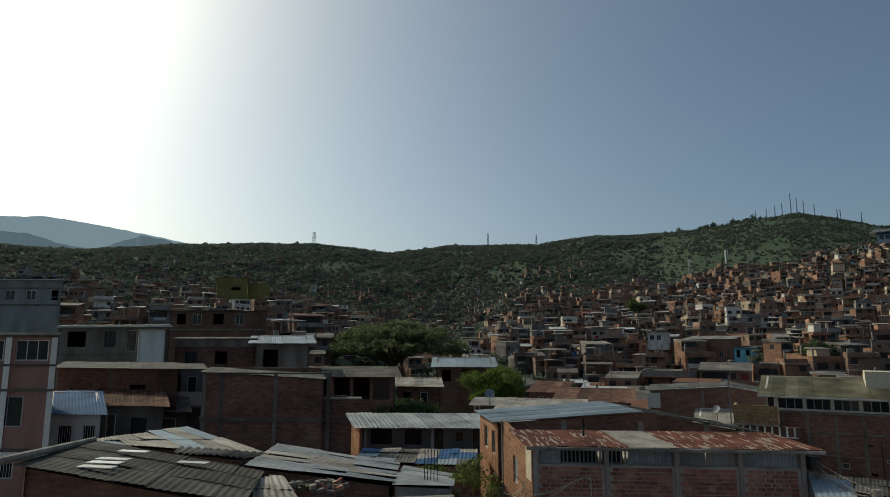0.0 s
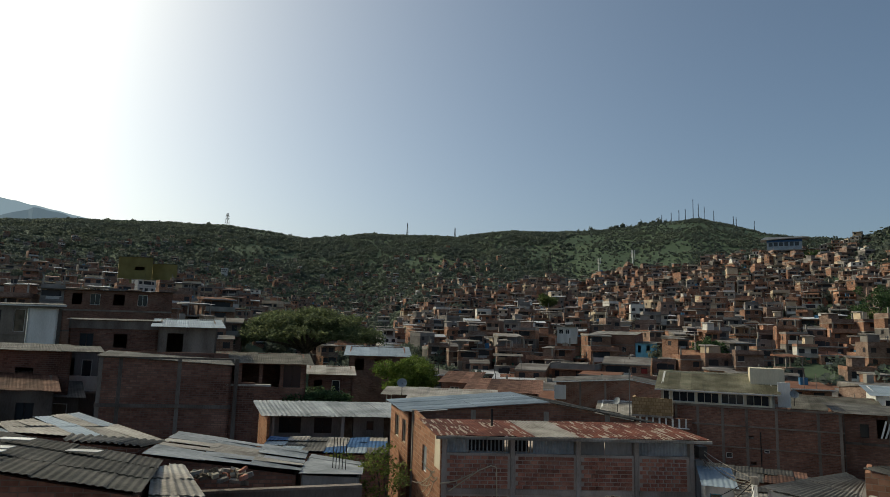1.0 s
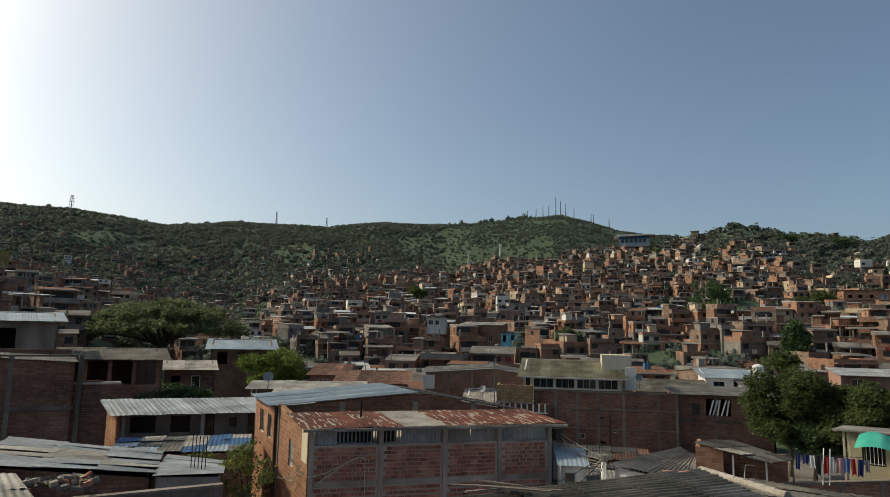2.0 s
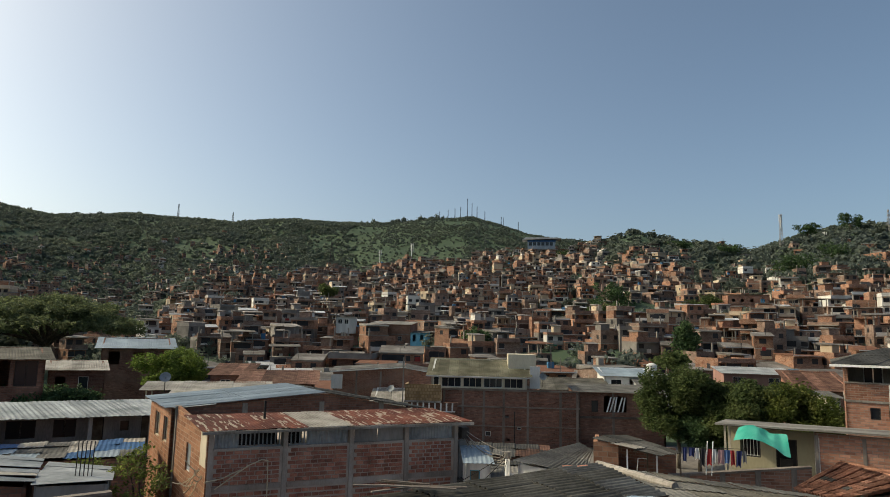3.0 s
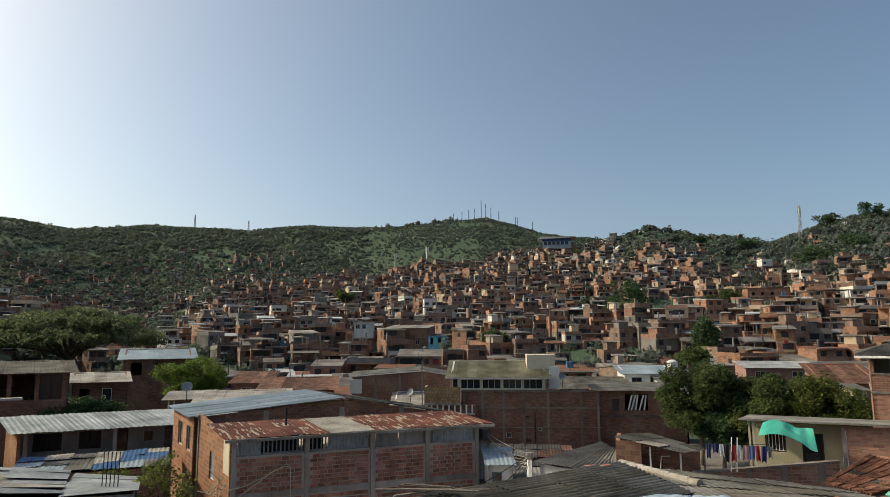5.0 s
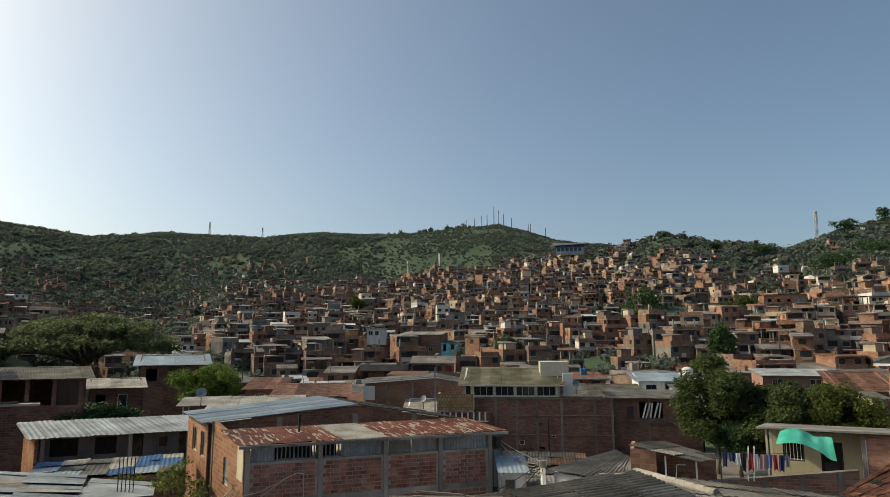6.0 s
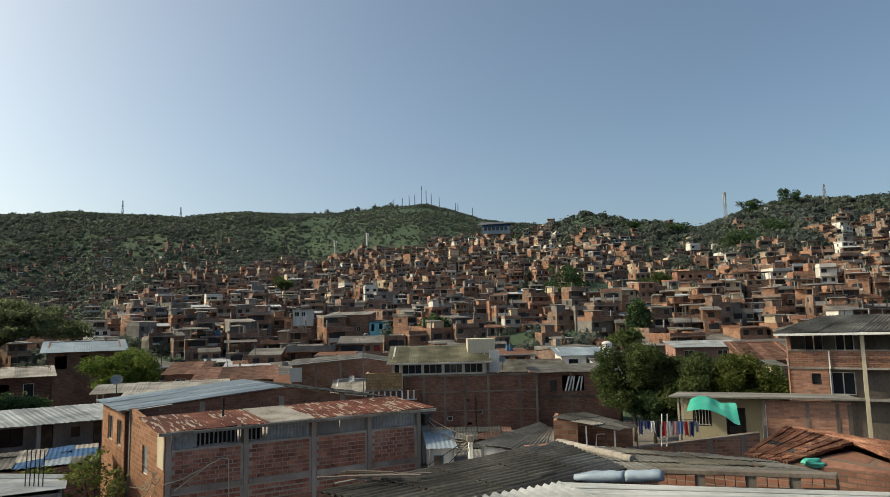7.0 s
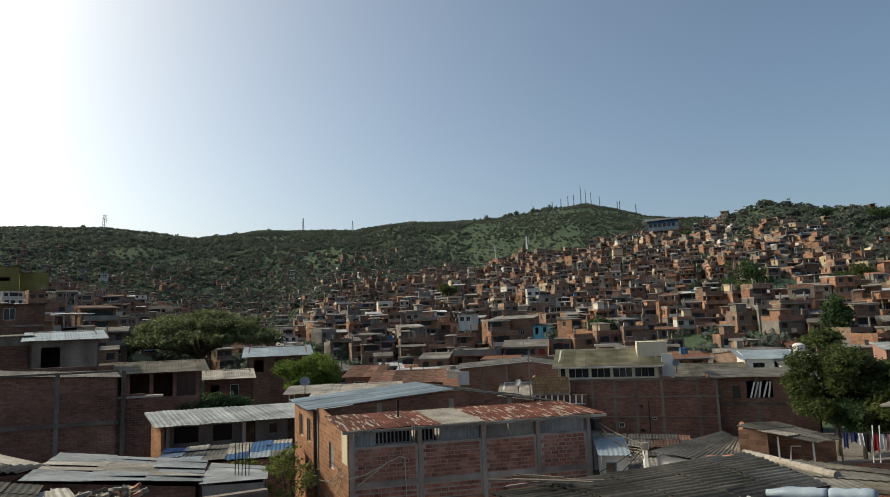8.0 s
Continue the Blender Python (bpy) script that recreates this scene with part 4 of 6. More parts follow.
# tall brick house with verandas
def k_house():
    F = Frame(20.35, 34.3, GZ, -30)
    th = thing("house", F.o, "tall orange brick house with verandas and posts", "house")
    w, d, top = 9.0, 6.5, 8.72 - GZ
    p1, p0, g0 = 7.72 - GZ, 6.86 - GZ, 5.25 - GZ
    holes = [(1.05, 1.5, p0 - 0.95, p0 - 0.35)]
    wall(F, th, "front", 1.85, d, 0, p0 - 0.12, holes, M["brick"])
    window(F, th, "front", 1.85, d, holes[0], "glass", "iron")
    wall(F, th, "left", w, d, 0, top, [(2.2, 3.2, p0 + 0.9, p0 + 1.7), (4.0, 5.0, p0 + 0.9, p0 + 1.7)], M["brick"])
    part("floor_slab", boxes(F, (-0.05, w, -0.05, d, p0 - 0.11, p0)), M["concrete"], th)
    part("floor_slab", boxes(F, (1.9, w, -0.05, d, g0 - 0.14, g0)), M["concrete"], th)
    part("parapet", boxes(F, (0, 3.4, 0, 0.15, p0 + 0.005, p1)), M["brick"], th)
    part("parapet", boxes(F, (3.6, w, 0, 0.15, p0 + 0.005, p1)), M["brick"], th)
    part("parapet_cap", boxes(F, (-0.04, w, -0.04, 0.19, p1 + 0.003, p1 + 0.07)), M["concrete"], th)
    F2 = Frame(F.o.x + F(0, 1.8, 0).x, F.o.y + F(0, 1.8, 0).y, GZ, -30)
    up = [(0.9, 1.8, p0 + 0.75, p0 + 1.75), (2.4, 3.3, p0 + 0.75, p0 + 1.75), (5.2, 6.4, p0 + 0.2, p0 + 1.75)]
    inner = thing("veranda_wall", F2.o, "brown-grey wall behind the veranda with white-framed windows", "wall")
    # darkened concrete paints the dimness under the veranda roof
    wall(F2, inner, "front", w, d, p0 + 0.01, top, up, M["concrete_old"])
    for h in up:
        window(F2, inner, "front", w, d, h, "glass", "white")
    lo = [(2.0, 3.1, g0 + 0.1, p0 - 0.3), (5.2, 6.4, g0 + 0.1, p0 - 0.4), (6.9, 8.4, g0 + 0.1, p0 - 0.4)]
    F3 = Shift(F2, 0, -1.3)
    # lower wall too: the opening's shade is in its dark colour
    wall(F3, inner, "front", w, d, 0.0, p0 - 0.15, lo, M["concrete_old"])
    for h in lo:
        window(F3, inner, "front", w, d, h, "curtain", "white")
    for x in (3.41, 8.8):
        part("post", boxes(F, (x, x + 0.18, -0.06, 0.14, 0, top + 0.1)), M["plaster"], th)
    for x, a, b in ((1.9, p0 - 0.1, p1), (1.88, g0, p0 - 0.12)):
        part("post", boxes(F, (x, x + 0.06, -0.12, -0.05, a, b)), M["white"], th)
    A, B, C, D = F(-0.6, -0.6, top), F(w, -0.6, top + 0.1), F(w, 3.0, top + 0.95), F(2.0, 3.0, top + 0.85)
    roof(th, A, B, C, D, M["fibre"], 0.2, 0.02, rows=2, fascia="white")
    roof(th, F(-0.6, d, top), A, D, F(2.0, 3.2, top + 0.85), M["fibre"], 0.2, 0.02)
    part("soffit", boxes(F, (-0.5, w, -0.5, d - 0.2, top - 0.1, top - 0.05)), M["wood"], th)
    return F, p1


K_F, K_P1 = k_house()

# flat-roofed house with the green tarpaulin
def tarp_house():
    F = Frame(11.25, 27.75, GZ, -28)
    th = thing("house", F.o, "brick house with a flat slab roof and cream terrace", "house")
    w, d, top = 6.55, 5.0, 6.08 - GZ
    s = 3.35
    F2 = Shift(F, s, 0)
    wall(F2, th, "front", w - s, d, 0, top + 0.18, [], M["brick"])
    for x in (s, 4.95, 6.0, w - 0.14):
        part("column", boxes(F, (x, x + 0.13, -0.025, 0.1, 0, top + 0.1)), M["concrete_old"], th)
    F4 = Shift(F, 0, 1.6)
    holes = [(0.5, 1.3, top - 1.3, top - 0.5), (1.9, 2.7, top - 2.2, top - 0.4)]
    wall(F4, th, "front", s, d - 1.6, 0, top - 0.05, holes, M["plaster_y"])
    window(F4, th, "front", s, 3, holes[0], "bars", "iron")
    window(F4, th, "front", s, 3, holes[1], "glass", "iron")
    wall(F2, th, "left", w - s, 1.55, top - 2.2, top, [], M["white"])
    bm = bmesh.new()
    hexa(bm, [F(-0.3, -0.35, top + 0.2), F(w + 0.3, -0.35, top + 0.32), F(w + 0.3, 4, top - 0.02), F(-0.3, 4, top - 0.12), F(-0.3, -0.35, top + 0.27), F(w + 0.3, -0.35, top + 0.39), F(w + 0.3, 4, top + 0.05), F(-0.3, 4, top - 0.05)])
    part("roof_slab", bm, M["zinc_old"], th)
    for x in (0.02, 0.2):
        part("post", boxes(F, (x, x + 0.08, -0.1, 0.0, 0, top + 0.19)), M["plaster"], th)
    part("floor_slab", boxes(F, (0, s, 0, 1.6, top - 2.3, top - 2.2)), M["concrete"], th)
    bm = bmesh.new()
    nx, ny = 20, 10
    grid = []
    for i in range(nx + 1):
        for j in range(ny + 1):
            a, b = i / nx, j / ny
            x = 0.6 + a * 1.8 + 0.12 * b * (2 * a - 1)
            arch = 0.26 * math.sin(math.pi * min(1, a * 1.35 + 0.12))
            zz = top + 0.06 + arch * (1 - b * 0.3) - b * (0.34 + 0.42 * smooth(0.6, 1, a)) - 0.06 * (1 - a) * b
            yy = -0.42 - 0.8 * b + 0.07 * math.sin(a * 11 + b * 2) * b + 0.03 * math.sin(a * 23 + 1)
            grid.append(bm.verts.new(F(x, yy, zz + 0.05 * noise.noise(Vector((a * 6, b * 4, 2))))))
    for i in range(nx):
        for j in range(ny):
            k = i * (ny + 1) + j
            bm.faces.new((grid[k], grid[k + ny + 1], grid[k + ny + 2], grid[k + 1]))
    tp = thing("tarpaulin", F.o, "bright green tarpaulin slung under the roof edge", "tarpaulin")
    ob = part("cloth", bm, M["tarp_green"], tp)
    for p in ob.data.polygons:
        p.use_smooth = True
    ch = thing("chair", F.o + F(2.2, 0.9, top - 2.2), "dark chair on the cream terrace", "chair")
    G = Frame(0, 0, 0, -10)
    part("seat", boxes(G, (0, 0.5, 0, 0.5, 0.42, 0.47)), M["iron"], ch)
    part("backrest", boxes(G, (0, 0.5, 0.46, 0.5, 0.5, 1.0)), M["iron"], ch)
    for x in (0.02, 0.44):
        for y in (0.02, 0.44):
            part("leg", boxes(G, (x, x + 0.04, y, y + 0.04, 0, 0.42)), M["iron"], ch)


tarp_house()


def strip(name, p, q, lo, hi, t, material, label, posts=0, category="wall", hi2=None):
    """A free-standing wall between two points on plan."""
    p, q = Vector((p[0], p[1], 0)), Vector((q[0], q[1], 0))
    th = thing(name, (p.x, p.y, 0), label, category)
    n = (q - p).normalized().cross(Vector((0, 0, 1))) * -t
    e, up = q - p, Vector((0, 0, 1))
    h2 = hi if hi2 is None else hi2
    bm = bmesh.new()
    hexa(bm, [up * lo, e + up * lo, e + n + up * lo, n + up * lo, up * hi, e + up * h2, e + n + up * h2, n + up * hi])
    part("masonry", bm, material, th)
    cap = bmesh.new()
    c = 0.04
    m = n.normalized() * c
    hexa(cap, [up * (hi + 0.003) - m, e + up * (h2 + 0.003) - m, e + n + m + up * (h2 + 0.003), n + m + up * (hi + 0.003), up * (hi + 0.07) - m, e + up * (h2 + 0.07) - m, e + n + m + up * (h2 + 0.07), n + m + up * (hi + 0.07)])
    part("coping", cap, M["concrete_old"], th)
    for i in range(posts):
        b = bmesh.new()
        o = e * ((i + 0.5) / posts)
        dx = e.normalized() * 0.1
        k = n.normalized() * -0.035
        hh = hi + (h2 - hi) * (i + 0.5) / posts
        hexa(b, [o - dx + up * lo, o + dx + up * lo, o + dx + k + up * lo, o - dx + k + up * lo, o - dx + up * hh, o + dx + up * hh, o + dx + k + up * hh, o - dx + k + up * hh])
        part("post", b, M["concrete_old"], th)
    return th


P, Q = (8.11, 25.23, 4.59), (13.37, 24.94, 5.10)
strip("terrace_wall", P, Q, GZ, P[2], 0.18, M["brick"], "low red brick terrace wall with posts", 4, hi2=Q[2])


# brick shed with laundry beside it
def shed():
    A, B, C, D = (8.71, 25.56, 5.44), (7.53, 24.47, 5.49), (5.21, 25.68, 5.88), (6.91, 27.13, 5.80)
    o = Vector((*(5.29, 25.66, 4.65)[:2], 0))
    th = thing("shed", o, "small orange brick shed with a patched sheet roof", "shed")
    F = Frame(o.x, o.y, 0, -14)
    top = (5.34, 25.65, 5.77)[2]
    part("wall", boxes(F, (0, 0.95, 0, 0.15, 0, top - 0.02)), M["brick_side"], th)
    part("wall", boxes(F, (0, 0.15, 0.16, 1.9, 0, top - 0.02)), M["brick_side"], th)
    part("wall", boxes(F, (0.16, 3.2, 1.75, 1.9, 0, top - 0.35)), M["brick_dark"], th)
    part("floor", boxes(F, (0.2, 3.4, 0.16, 1.74, top - 1.75, top - 1.65)), M["concrete"], th)
    for x, m in ((1.25, "white"), (2.0, "wood"), (2.35, "white"), (3.2, "wood")):
        part("post", boxes(F, (x, x + 0.06, 0.02, 0.08, 0, top - 0.1 - 0.11 * x)), M[m], th)
    roof(th, sub(A, o), sub(B, o), sub(C, o), sub(D, o), M["fibre"], 0.18, 0.02, width=0.8, rows=3, odd=(0.4, [M["zinc_old"], M["fibre_dark"]]), jitter=0.03)
    rnd = random.Random(3)
    for i in range(4):
        part("plank", boxes(Frame(0, 0, 0, rnd.uniform(-40, 10)), (0.5 + 0.5 * i, 0.6 + 0.5 * i, 0.2, 1.6, top - 0.12 - 0.1 * i, top - 0.08 - 0.1 * i)), M["wood"], th)
    jar = thing("bicycle_frame", o + F(1.6, 0.6, top - 1.65), "white metal frame leaning inside the shed", "frame")
    for a, b in (((0, 0, 0), (0.1, 0, 1.0)), ((0.1, 0, 1.0), (0.45, 0, 1.0)), ((0.45, 0, 1.0), (0.5, 0, 0)), ((0.05, 0, 0.5), (0.48, 0, 0.5))):
        bm = bmesh.new()
        rod(bm, a, b, 0.02)
        part("tube", bm, M["white"], jar)
    # washing line
    line = thing("washing_line", o + F(3.4, 0.2, 0), "washing line strung between two pipes", "washing line")
    za = (9.10, 24.89, 6.07)[2]
    for x in (0.75, 0.95):
        bm = bmesh.new()
        rod(bm, F(x, 0, za - 1.3), F(x + 0.08, 0, za - 0.05), 0.02)
        part("pipe", bm, M["white"], line)
    zl = (9.09, 24.89, 5.74)[2]
    bm = bmesh.new()
    rod(bm, F(-0.1, 0, zl), F(2.3, 0.2, zl + 0.05), 0.01)
    part("cord", bm, M["iron"], line)
    cols = [("navy", (0.03, 0.04, 0.12)), ("navy", (0.04, 0.05, 0.14)), ("white", (0.6, 0.6, 0.6)), ("dark", (0.03, 0.03, 0.035)), ("red", (0.4, 0.05, 0.05)), ("white", (0.62, 0.6, 0.6)), ("pale pink", (0.5, 0.3, 0.3)), ("blue", (0.08, 0.14, 0.3)), ("red", (0.42, 0.06, 0.06)), ("navy", (0.03, 0.04, 0.1)), ("grey", (0.2, 0.2, 0.22))]
    for i, (cn, c) in enumerate(cols):
        x = -0.05 + 0.21 * i
        g = thing("garment", o + F(3.4 + x, 0.2, 0), f"{cn} garment drying on the washing line", "clothes", "washing on the line")
        bm = bmesh.new()
        n, hgt, wd = 6, rnd.uniform(0.28, 0.62), rnd.uniform(0.13, 0.24)
        rowsv = []
        for j in range(n + 1):
            t = j / n
            row = [bm.verts.new(F((k / 4 + 0.3 * t * (i % 3 - 1) * 0.5) * wd * (1 - 0.25 * t * (i % 2)), 0.04 * math.sin(k * 2.1 + i) * (0.3 + t), zl - t * hgt - 0.02 * (k - 2) ** 2 * t)) for k in range(5)]
            rowsv.append(row)
        for j in range(n):
            for k in range(4):
                bm.faces.new((rowsv[j][k], rowsv[j][k + 1], rowsv[j + 1][k + 1], rowsv[j + 1][k]))
        key = "cloth_" + cn.replace(" ", "_")
        if key not in M:
            M[key] = mat(key, [tuple(v * 0.8 for v in c), c], 2.0, vary=0.15)
        part("cloth", bm, M[key], g)


shed()


def roof_patch(kind_of, label, corners, material, base=GZ, wallm="brick_dark", inset=0.25, drop=0.12, **kw):
    """A low house of which chiefly the roof is seen: walls under the sheets."""
    A, B, C, D = (Vector(c) for c in corners)
    mid = (A + B + C + D) / 4
    o = Vector((mid.x, mid.y, base))
    th = thing(kind_of, o, label, "house")
    roof(th, A - o, B - o, C - o, D - o, material, **kw)
    ring = [p + (Vector((mid.x, mid.y, p.z)) - p).normalized() * inset - Vector((0, 0, drop)) for p in (A, B, C, D)]
    for i in range(4):
        p, q = ring[i], ring[(i + 1) % 4]
        n = Vector((mid.x - p.x, mid.y - p.y, 0)).normalized() * 0.12
        bm = bmesh.new()
        hexa(bm, [Vector((p.x, p.y, base)) - o, Vector((q.x, q.y, base)) - o, Vector((q.x, q.y, base)) + n - o, Vector((p.x, p.y, base)) + n - o, p - o, q - o, q + n - o, p + n - o])
        part("wall", bm, M[wallm], th)
    return th, o


# sheet roof beside the shed
roof_patch("house", "low white house under a grey-green sheet roof", [(2.16, 26.21, 4.84), (4.69, 24.05, 4.81), (5.58, 27.03, 5.14), (5.40, 29.10, 5.09)], M["fibre"], wallm="white", wave=0.2, amp=0.02, rows=2)

# foreground roofs
th, o = roof_patch("house", "low house under a long weathered fibre-cement roof", [(-2.34, 14.41, 6.23), (0.42, 11.39, 6.50), (4.57, 14.18, 6.46), (3.87, 18.09, 6.34)], M["fibre_tan"], wave=0.24, amp=0.035, rows=5, width=0.95, odd=(0.3, [M["fibre"]]), jitter=0.02)
bm = bmesh.new()
a, b = Vector((3.86, 18.20, 6.38)) - o, Vector((5.08, 15.49, 6.45)) - o
for i in range(9):
    rod(bm, a.lerp(b, i / 9), a.lerp(b, (i + 1.12) / 9) + Vector((0, 0, 0.012)), 0.1, 10)
part("ridge_cap", bm, M["concrete"], th, "pale cement ridge capping")
rr = random.Random(8)
for i in range(6):
    p = Vector((-0.85, 14.58, 6.36)) - o + Vector((rr.uniform(-0.7, 0.9), rr.uniform(-0.3, 0.5), 0.06 + 0.02 * i))
    t = rr.uniform(-0.4, 0.5)
    bm = bmesh.new()
    e = Vector((math.cos(t), math.sin(t), 0.02)) * rr.uniform(0.5, 0.9)
    n = Vector((-math.sin(t), math.cos(t), 0)) * 0.04
    u = Vector((0, 0, 0.03))
    hexa(bm, [p - e - n, p + e - n, p + e + n, p - e + n, p - e - n + u, p + e - n + u, p + e + n + u, p - e + n + u])
    part("loose_plank", bm, M["concrete_old"], th)
for px in ((2.99, 17.75, 6.26), (3.35, 17.69, 6.29)):
    bk = thing("brick_stack", px, "two loose red bricks on the roof edge", "bricks")
    part("brick", boxes(Frame(0, 0, 0, 20), (-0.16, 0.16, -0.08, 0.08, -0.05, 0.14)), M["block"], bk)

roof_patch("house", "low house under a dull grey sheet roof", [(4.73, 14.66, 6.40), (7.93, 11.78, 6.88), (8.37, 15.93, 6.25), (4.23, 17.91, 6.32)], M["fibre"], wave=0.18, amp=0.009, rows=3, odd=(0.2, [M["fibre_tan"]]))
P, Q = (4.71, 12.76, 6.70), (7.13, 10.87, 7.06)
# darker mortar and blocks put this wall's shade into their colour
th = strip("low_wall", P, Q, GZ, P[2] + 0.1, 0.15, M["concrete_old"], "low wall of red clay blocks under the roof", 0, hi2=Q[2] + 0.02)
e = (Vector(Q) - Vector(P))
n_ = Vector((e.y, -e.x, 0)).normalized()
for i in range(17):
    bm = bmesh.new()
    p = Vector((0, 0, P[2])) + e * (i / 17)
    q = Vector((0, 0, P[2])) + e * ((i + 0.93) / 17)
    u = Vector((0, 0, 1))
    if i in (4, 9, 13):
        continue
    for k in (0, 1):
        lo, hi = -0.14 - 0.24 * k, 0.07 - 0.24 * k
        hexa(bm, [p + n_ * 0.03 + u * lo, q + n_ * 0.03 + u * lo, q - n_ * 0.05 + u * lo, p - n_ * 0.05 + u * lo, p + n_ * 0.03 + u * hi, q + n_ * 0.03 + u * hi, q - n_ * 0.05 + u * hi, p - n_ * 0.05 + u * hi])
        if k == 0:
            part("block", bm, M["brick"], th)
            bm = bmesh.new()
        else:
            part("block", bm, M["brick"], th)

roof_patch("house", "near house under bright white zinc sheets", [(2.40, 11.35, 7.06), (0.43, 9.19, 7.38), (1.08, 6.81, 7.60), (2.46, 7.61, 7.65)], M["zinc_white"], wave=0.24, amp=0.025, width=0.9)
roof_patch("house", "near house under pale zinc sheets laid sideways", [(2.44, 7.83, 7.55), (2.40, 11.14, 7.09), (6.28, 7.78, 7.68), (5.34, 6.22, 7.93)], M["zinc_white"], wave=0.22, amp=0.022, width=0.9)


# dark sheds in the yard between the houses
roof_patch("shed", "low dark shed in the cluttered yard", [(-0.10, 29.00, 3.35), (3.02, 29.34, 3.42), (3.34, 35.85, 2.90), (0.09, 36.00, 2.91)], M["fibre_dark"], wave=0.2, amp=0.012, rows=3, odd=(0.3, [M["zinc_old"], M["fibre"]]), jitter=0.05)
roof_patch("shed", "small yard shed under patched sheets", [(0.39, 40.00, 2.39), (5.64, 39.60, 2.44), (6.86, 49.53, 1.41), (0.68, 50.00, 1.43)], M["fibre_dark"], wave=0.2, amp=0.012, rows=2, odd=(0.3, [M["tile"], M["fibre"]]), jitter=0.05)
block_house((0.29, 27.60, 4.41, 1.05), 4, 2, "white", "tiny white lean-to with a blue door", [(0.15, 0.6, 0.3, 1.6, "door", "blue")], roofm="zinc_blue", rise=0.3, over=0.15)


def tarp_roll():
    a, b = Vector((2.89, 12.26, 6.89)), Vector((4.30, 11.42, 7.09))
    th = thing("tarpaulin_roll", a, "pale blue tarpaulin roll lying along the roof edge", "tarpaulin")
    for s0, s1 in ((0, 0.58), (0.6, 1)):
        bm = bmesh.new()
        n, k = 14, 12
        rings = []
        q = (b - a).to_track_quat("Z", "Y")
        for i in range(n + 1):
            s = s0 + (s1 - s0) * i / n
            rad = 0.125 * min(1, 0.45 + s * 2.6) + 0.006 * math.sin(i * 1.3 + s0 * 9)
            if i in (0, n):
                rad *= 0.97
            rings.append([bm.verts.new(a.lerp(b, s) - a + q @ Vector((rad * math.cos(6.2832 * j / k), rad * 0.85 * math.sin(6.2832 * j / k), 0)) + Vector((0, 0, 0.03 * noise.noise(Vector((i * 0.35, j * 0.8, 1 + s0)))))) for j in range(k)])
        for i in range(n):
            for j in range(k):
                bm.faces.new((rings[i][j], rings[i][(j + 1) % k], rings[i + 1][(j + 1) % k], rings[i + 1][j]))
        bm.faces.new(rings[0][::-1])
        bm.faces.new(rings[-1])
        ob = part("roll", bm, M["tarp_blue"], th)
        for p in ob.data.polygons:
            p.use_smooth = True


tarp_roll()

# clay-tiled house
th, o = roof_patch("house", "brick house under an old clay-tile roof", [(8.63, 14.88, 6.41), (8.88, 17.48, 6.03), (10.93, 18.86, 6.32), (10.35, 14.97, 6.61)], M["tile_red"], wallm="brick_dark", wave=0.17, amp=0.035, width=0.51, rows=10, name="roof_tile", jitter=0.012, odd=(0.05, [M["fibre_dark"], M["fibre"]]))
roof_patch("house", "clay-tiled wing with a brick gable", [(12.80, 14.71, 6.51), (10.45, 12.90, 6.53), (10.29, 14.89, 6.64), (10.88, 18.77, 6.36)], M["tile_red"], wallm="brick_dark", wave=0.17, amp=0.035, width=0.51, rows=9, name="roof_tile", jitter=0.012)
A, B, C = (Vector(p) - o for p in ((8.70, 14.95, 6.36), (10.51, 12.98, 6.47), (10.29, 14.89, 6.59)))
bm = bmesh.new()
dn, bk_ = Vector((0, 0, -4)), Vector((0.05, 0.16, 0))
hexa(bm, [A + dn, B + dn, B + dn + bk_, A + dn + bk_, A, B, B + bk_, A + bk_])
v = [bm.verts.new(p) for p in (A, B, C, A + bk_, B + bk_, C + bk_)]
for f in ((0, 1, 2), (5, 4, 3), (0, 3, 4, 1), (1, 4, 5, 2), (2, 5, 3, 0)):
    bm.faces.new([v[i] for i in f])
# dark brick puts the gable's shade into its colour
part("gable_wall", bm, M["brick_dark"], th)
bag = thing("plastic_bag", (9.08, 14.61, 6.45), "crumpled green plastic bag on the tiles", "bag")
bm = bmesh.new()
bmesh.ops.create_icosphere(bm, subdivisions=2, radius=0.22)
for vv in bm.verts:
    vv.co *= 0.8 + 0.5 * noise.noise(vv.co * 6)
    vv.co.x *= 1.5
    vv.co.z *= 0.6
part("bag_body", bm, M["tarp_green"], bag)

# ---- roofs and houses at the sunny end ----
th, o = roof_patch("house", "low brick house under a blackened sheet roof", [(-15.14, 7.74, 7.40), (-10.54, 10.10, 6.65), (-13.80, 13.92, 6.31), (-20.28, 12.83, 6.84)], M["fibre_dark"], wave=0.18, amp=0.01, rows=3, width=0.95, odd=(0.04, [M["fibre"]]), jitter=0.008)
for x, y, d in ((165, 830, 17.2), (180, 822, 18), (195, 815, 18.8), (235, 801, 20), (340, 821, 19.5)):
    cx = {165: (-14.33, 9.15, 7.10), 180: (-14.82, 9.67, 7.07), 195: (-15.31, 10.21, 7.03), 235: (-16.62, 11.66, 6.90), 340: (-14.81, 12.22, 6.67)}[x]
    p = Vector(cx) - o + Vector((0, 0, 0.09))
    bm = bmesh.new()
    e, n = Vector((0.8, 0.35, -0.02)).normalized() * 0.42, Vector((-0.35, 0.8, 0)).normalized() * 0.14
    u = Vector((0, 0, 0.015))
    hexa(bm, [p - e - n, p + e - n, p + e + n, p - e + n, p - e - n + u, p + e - n + u, p + e + n + u, p - e + n + u])
    part("skylight_sheet", bm, M["white"], th, "pale translucent sheet")
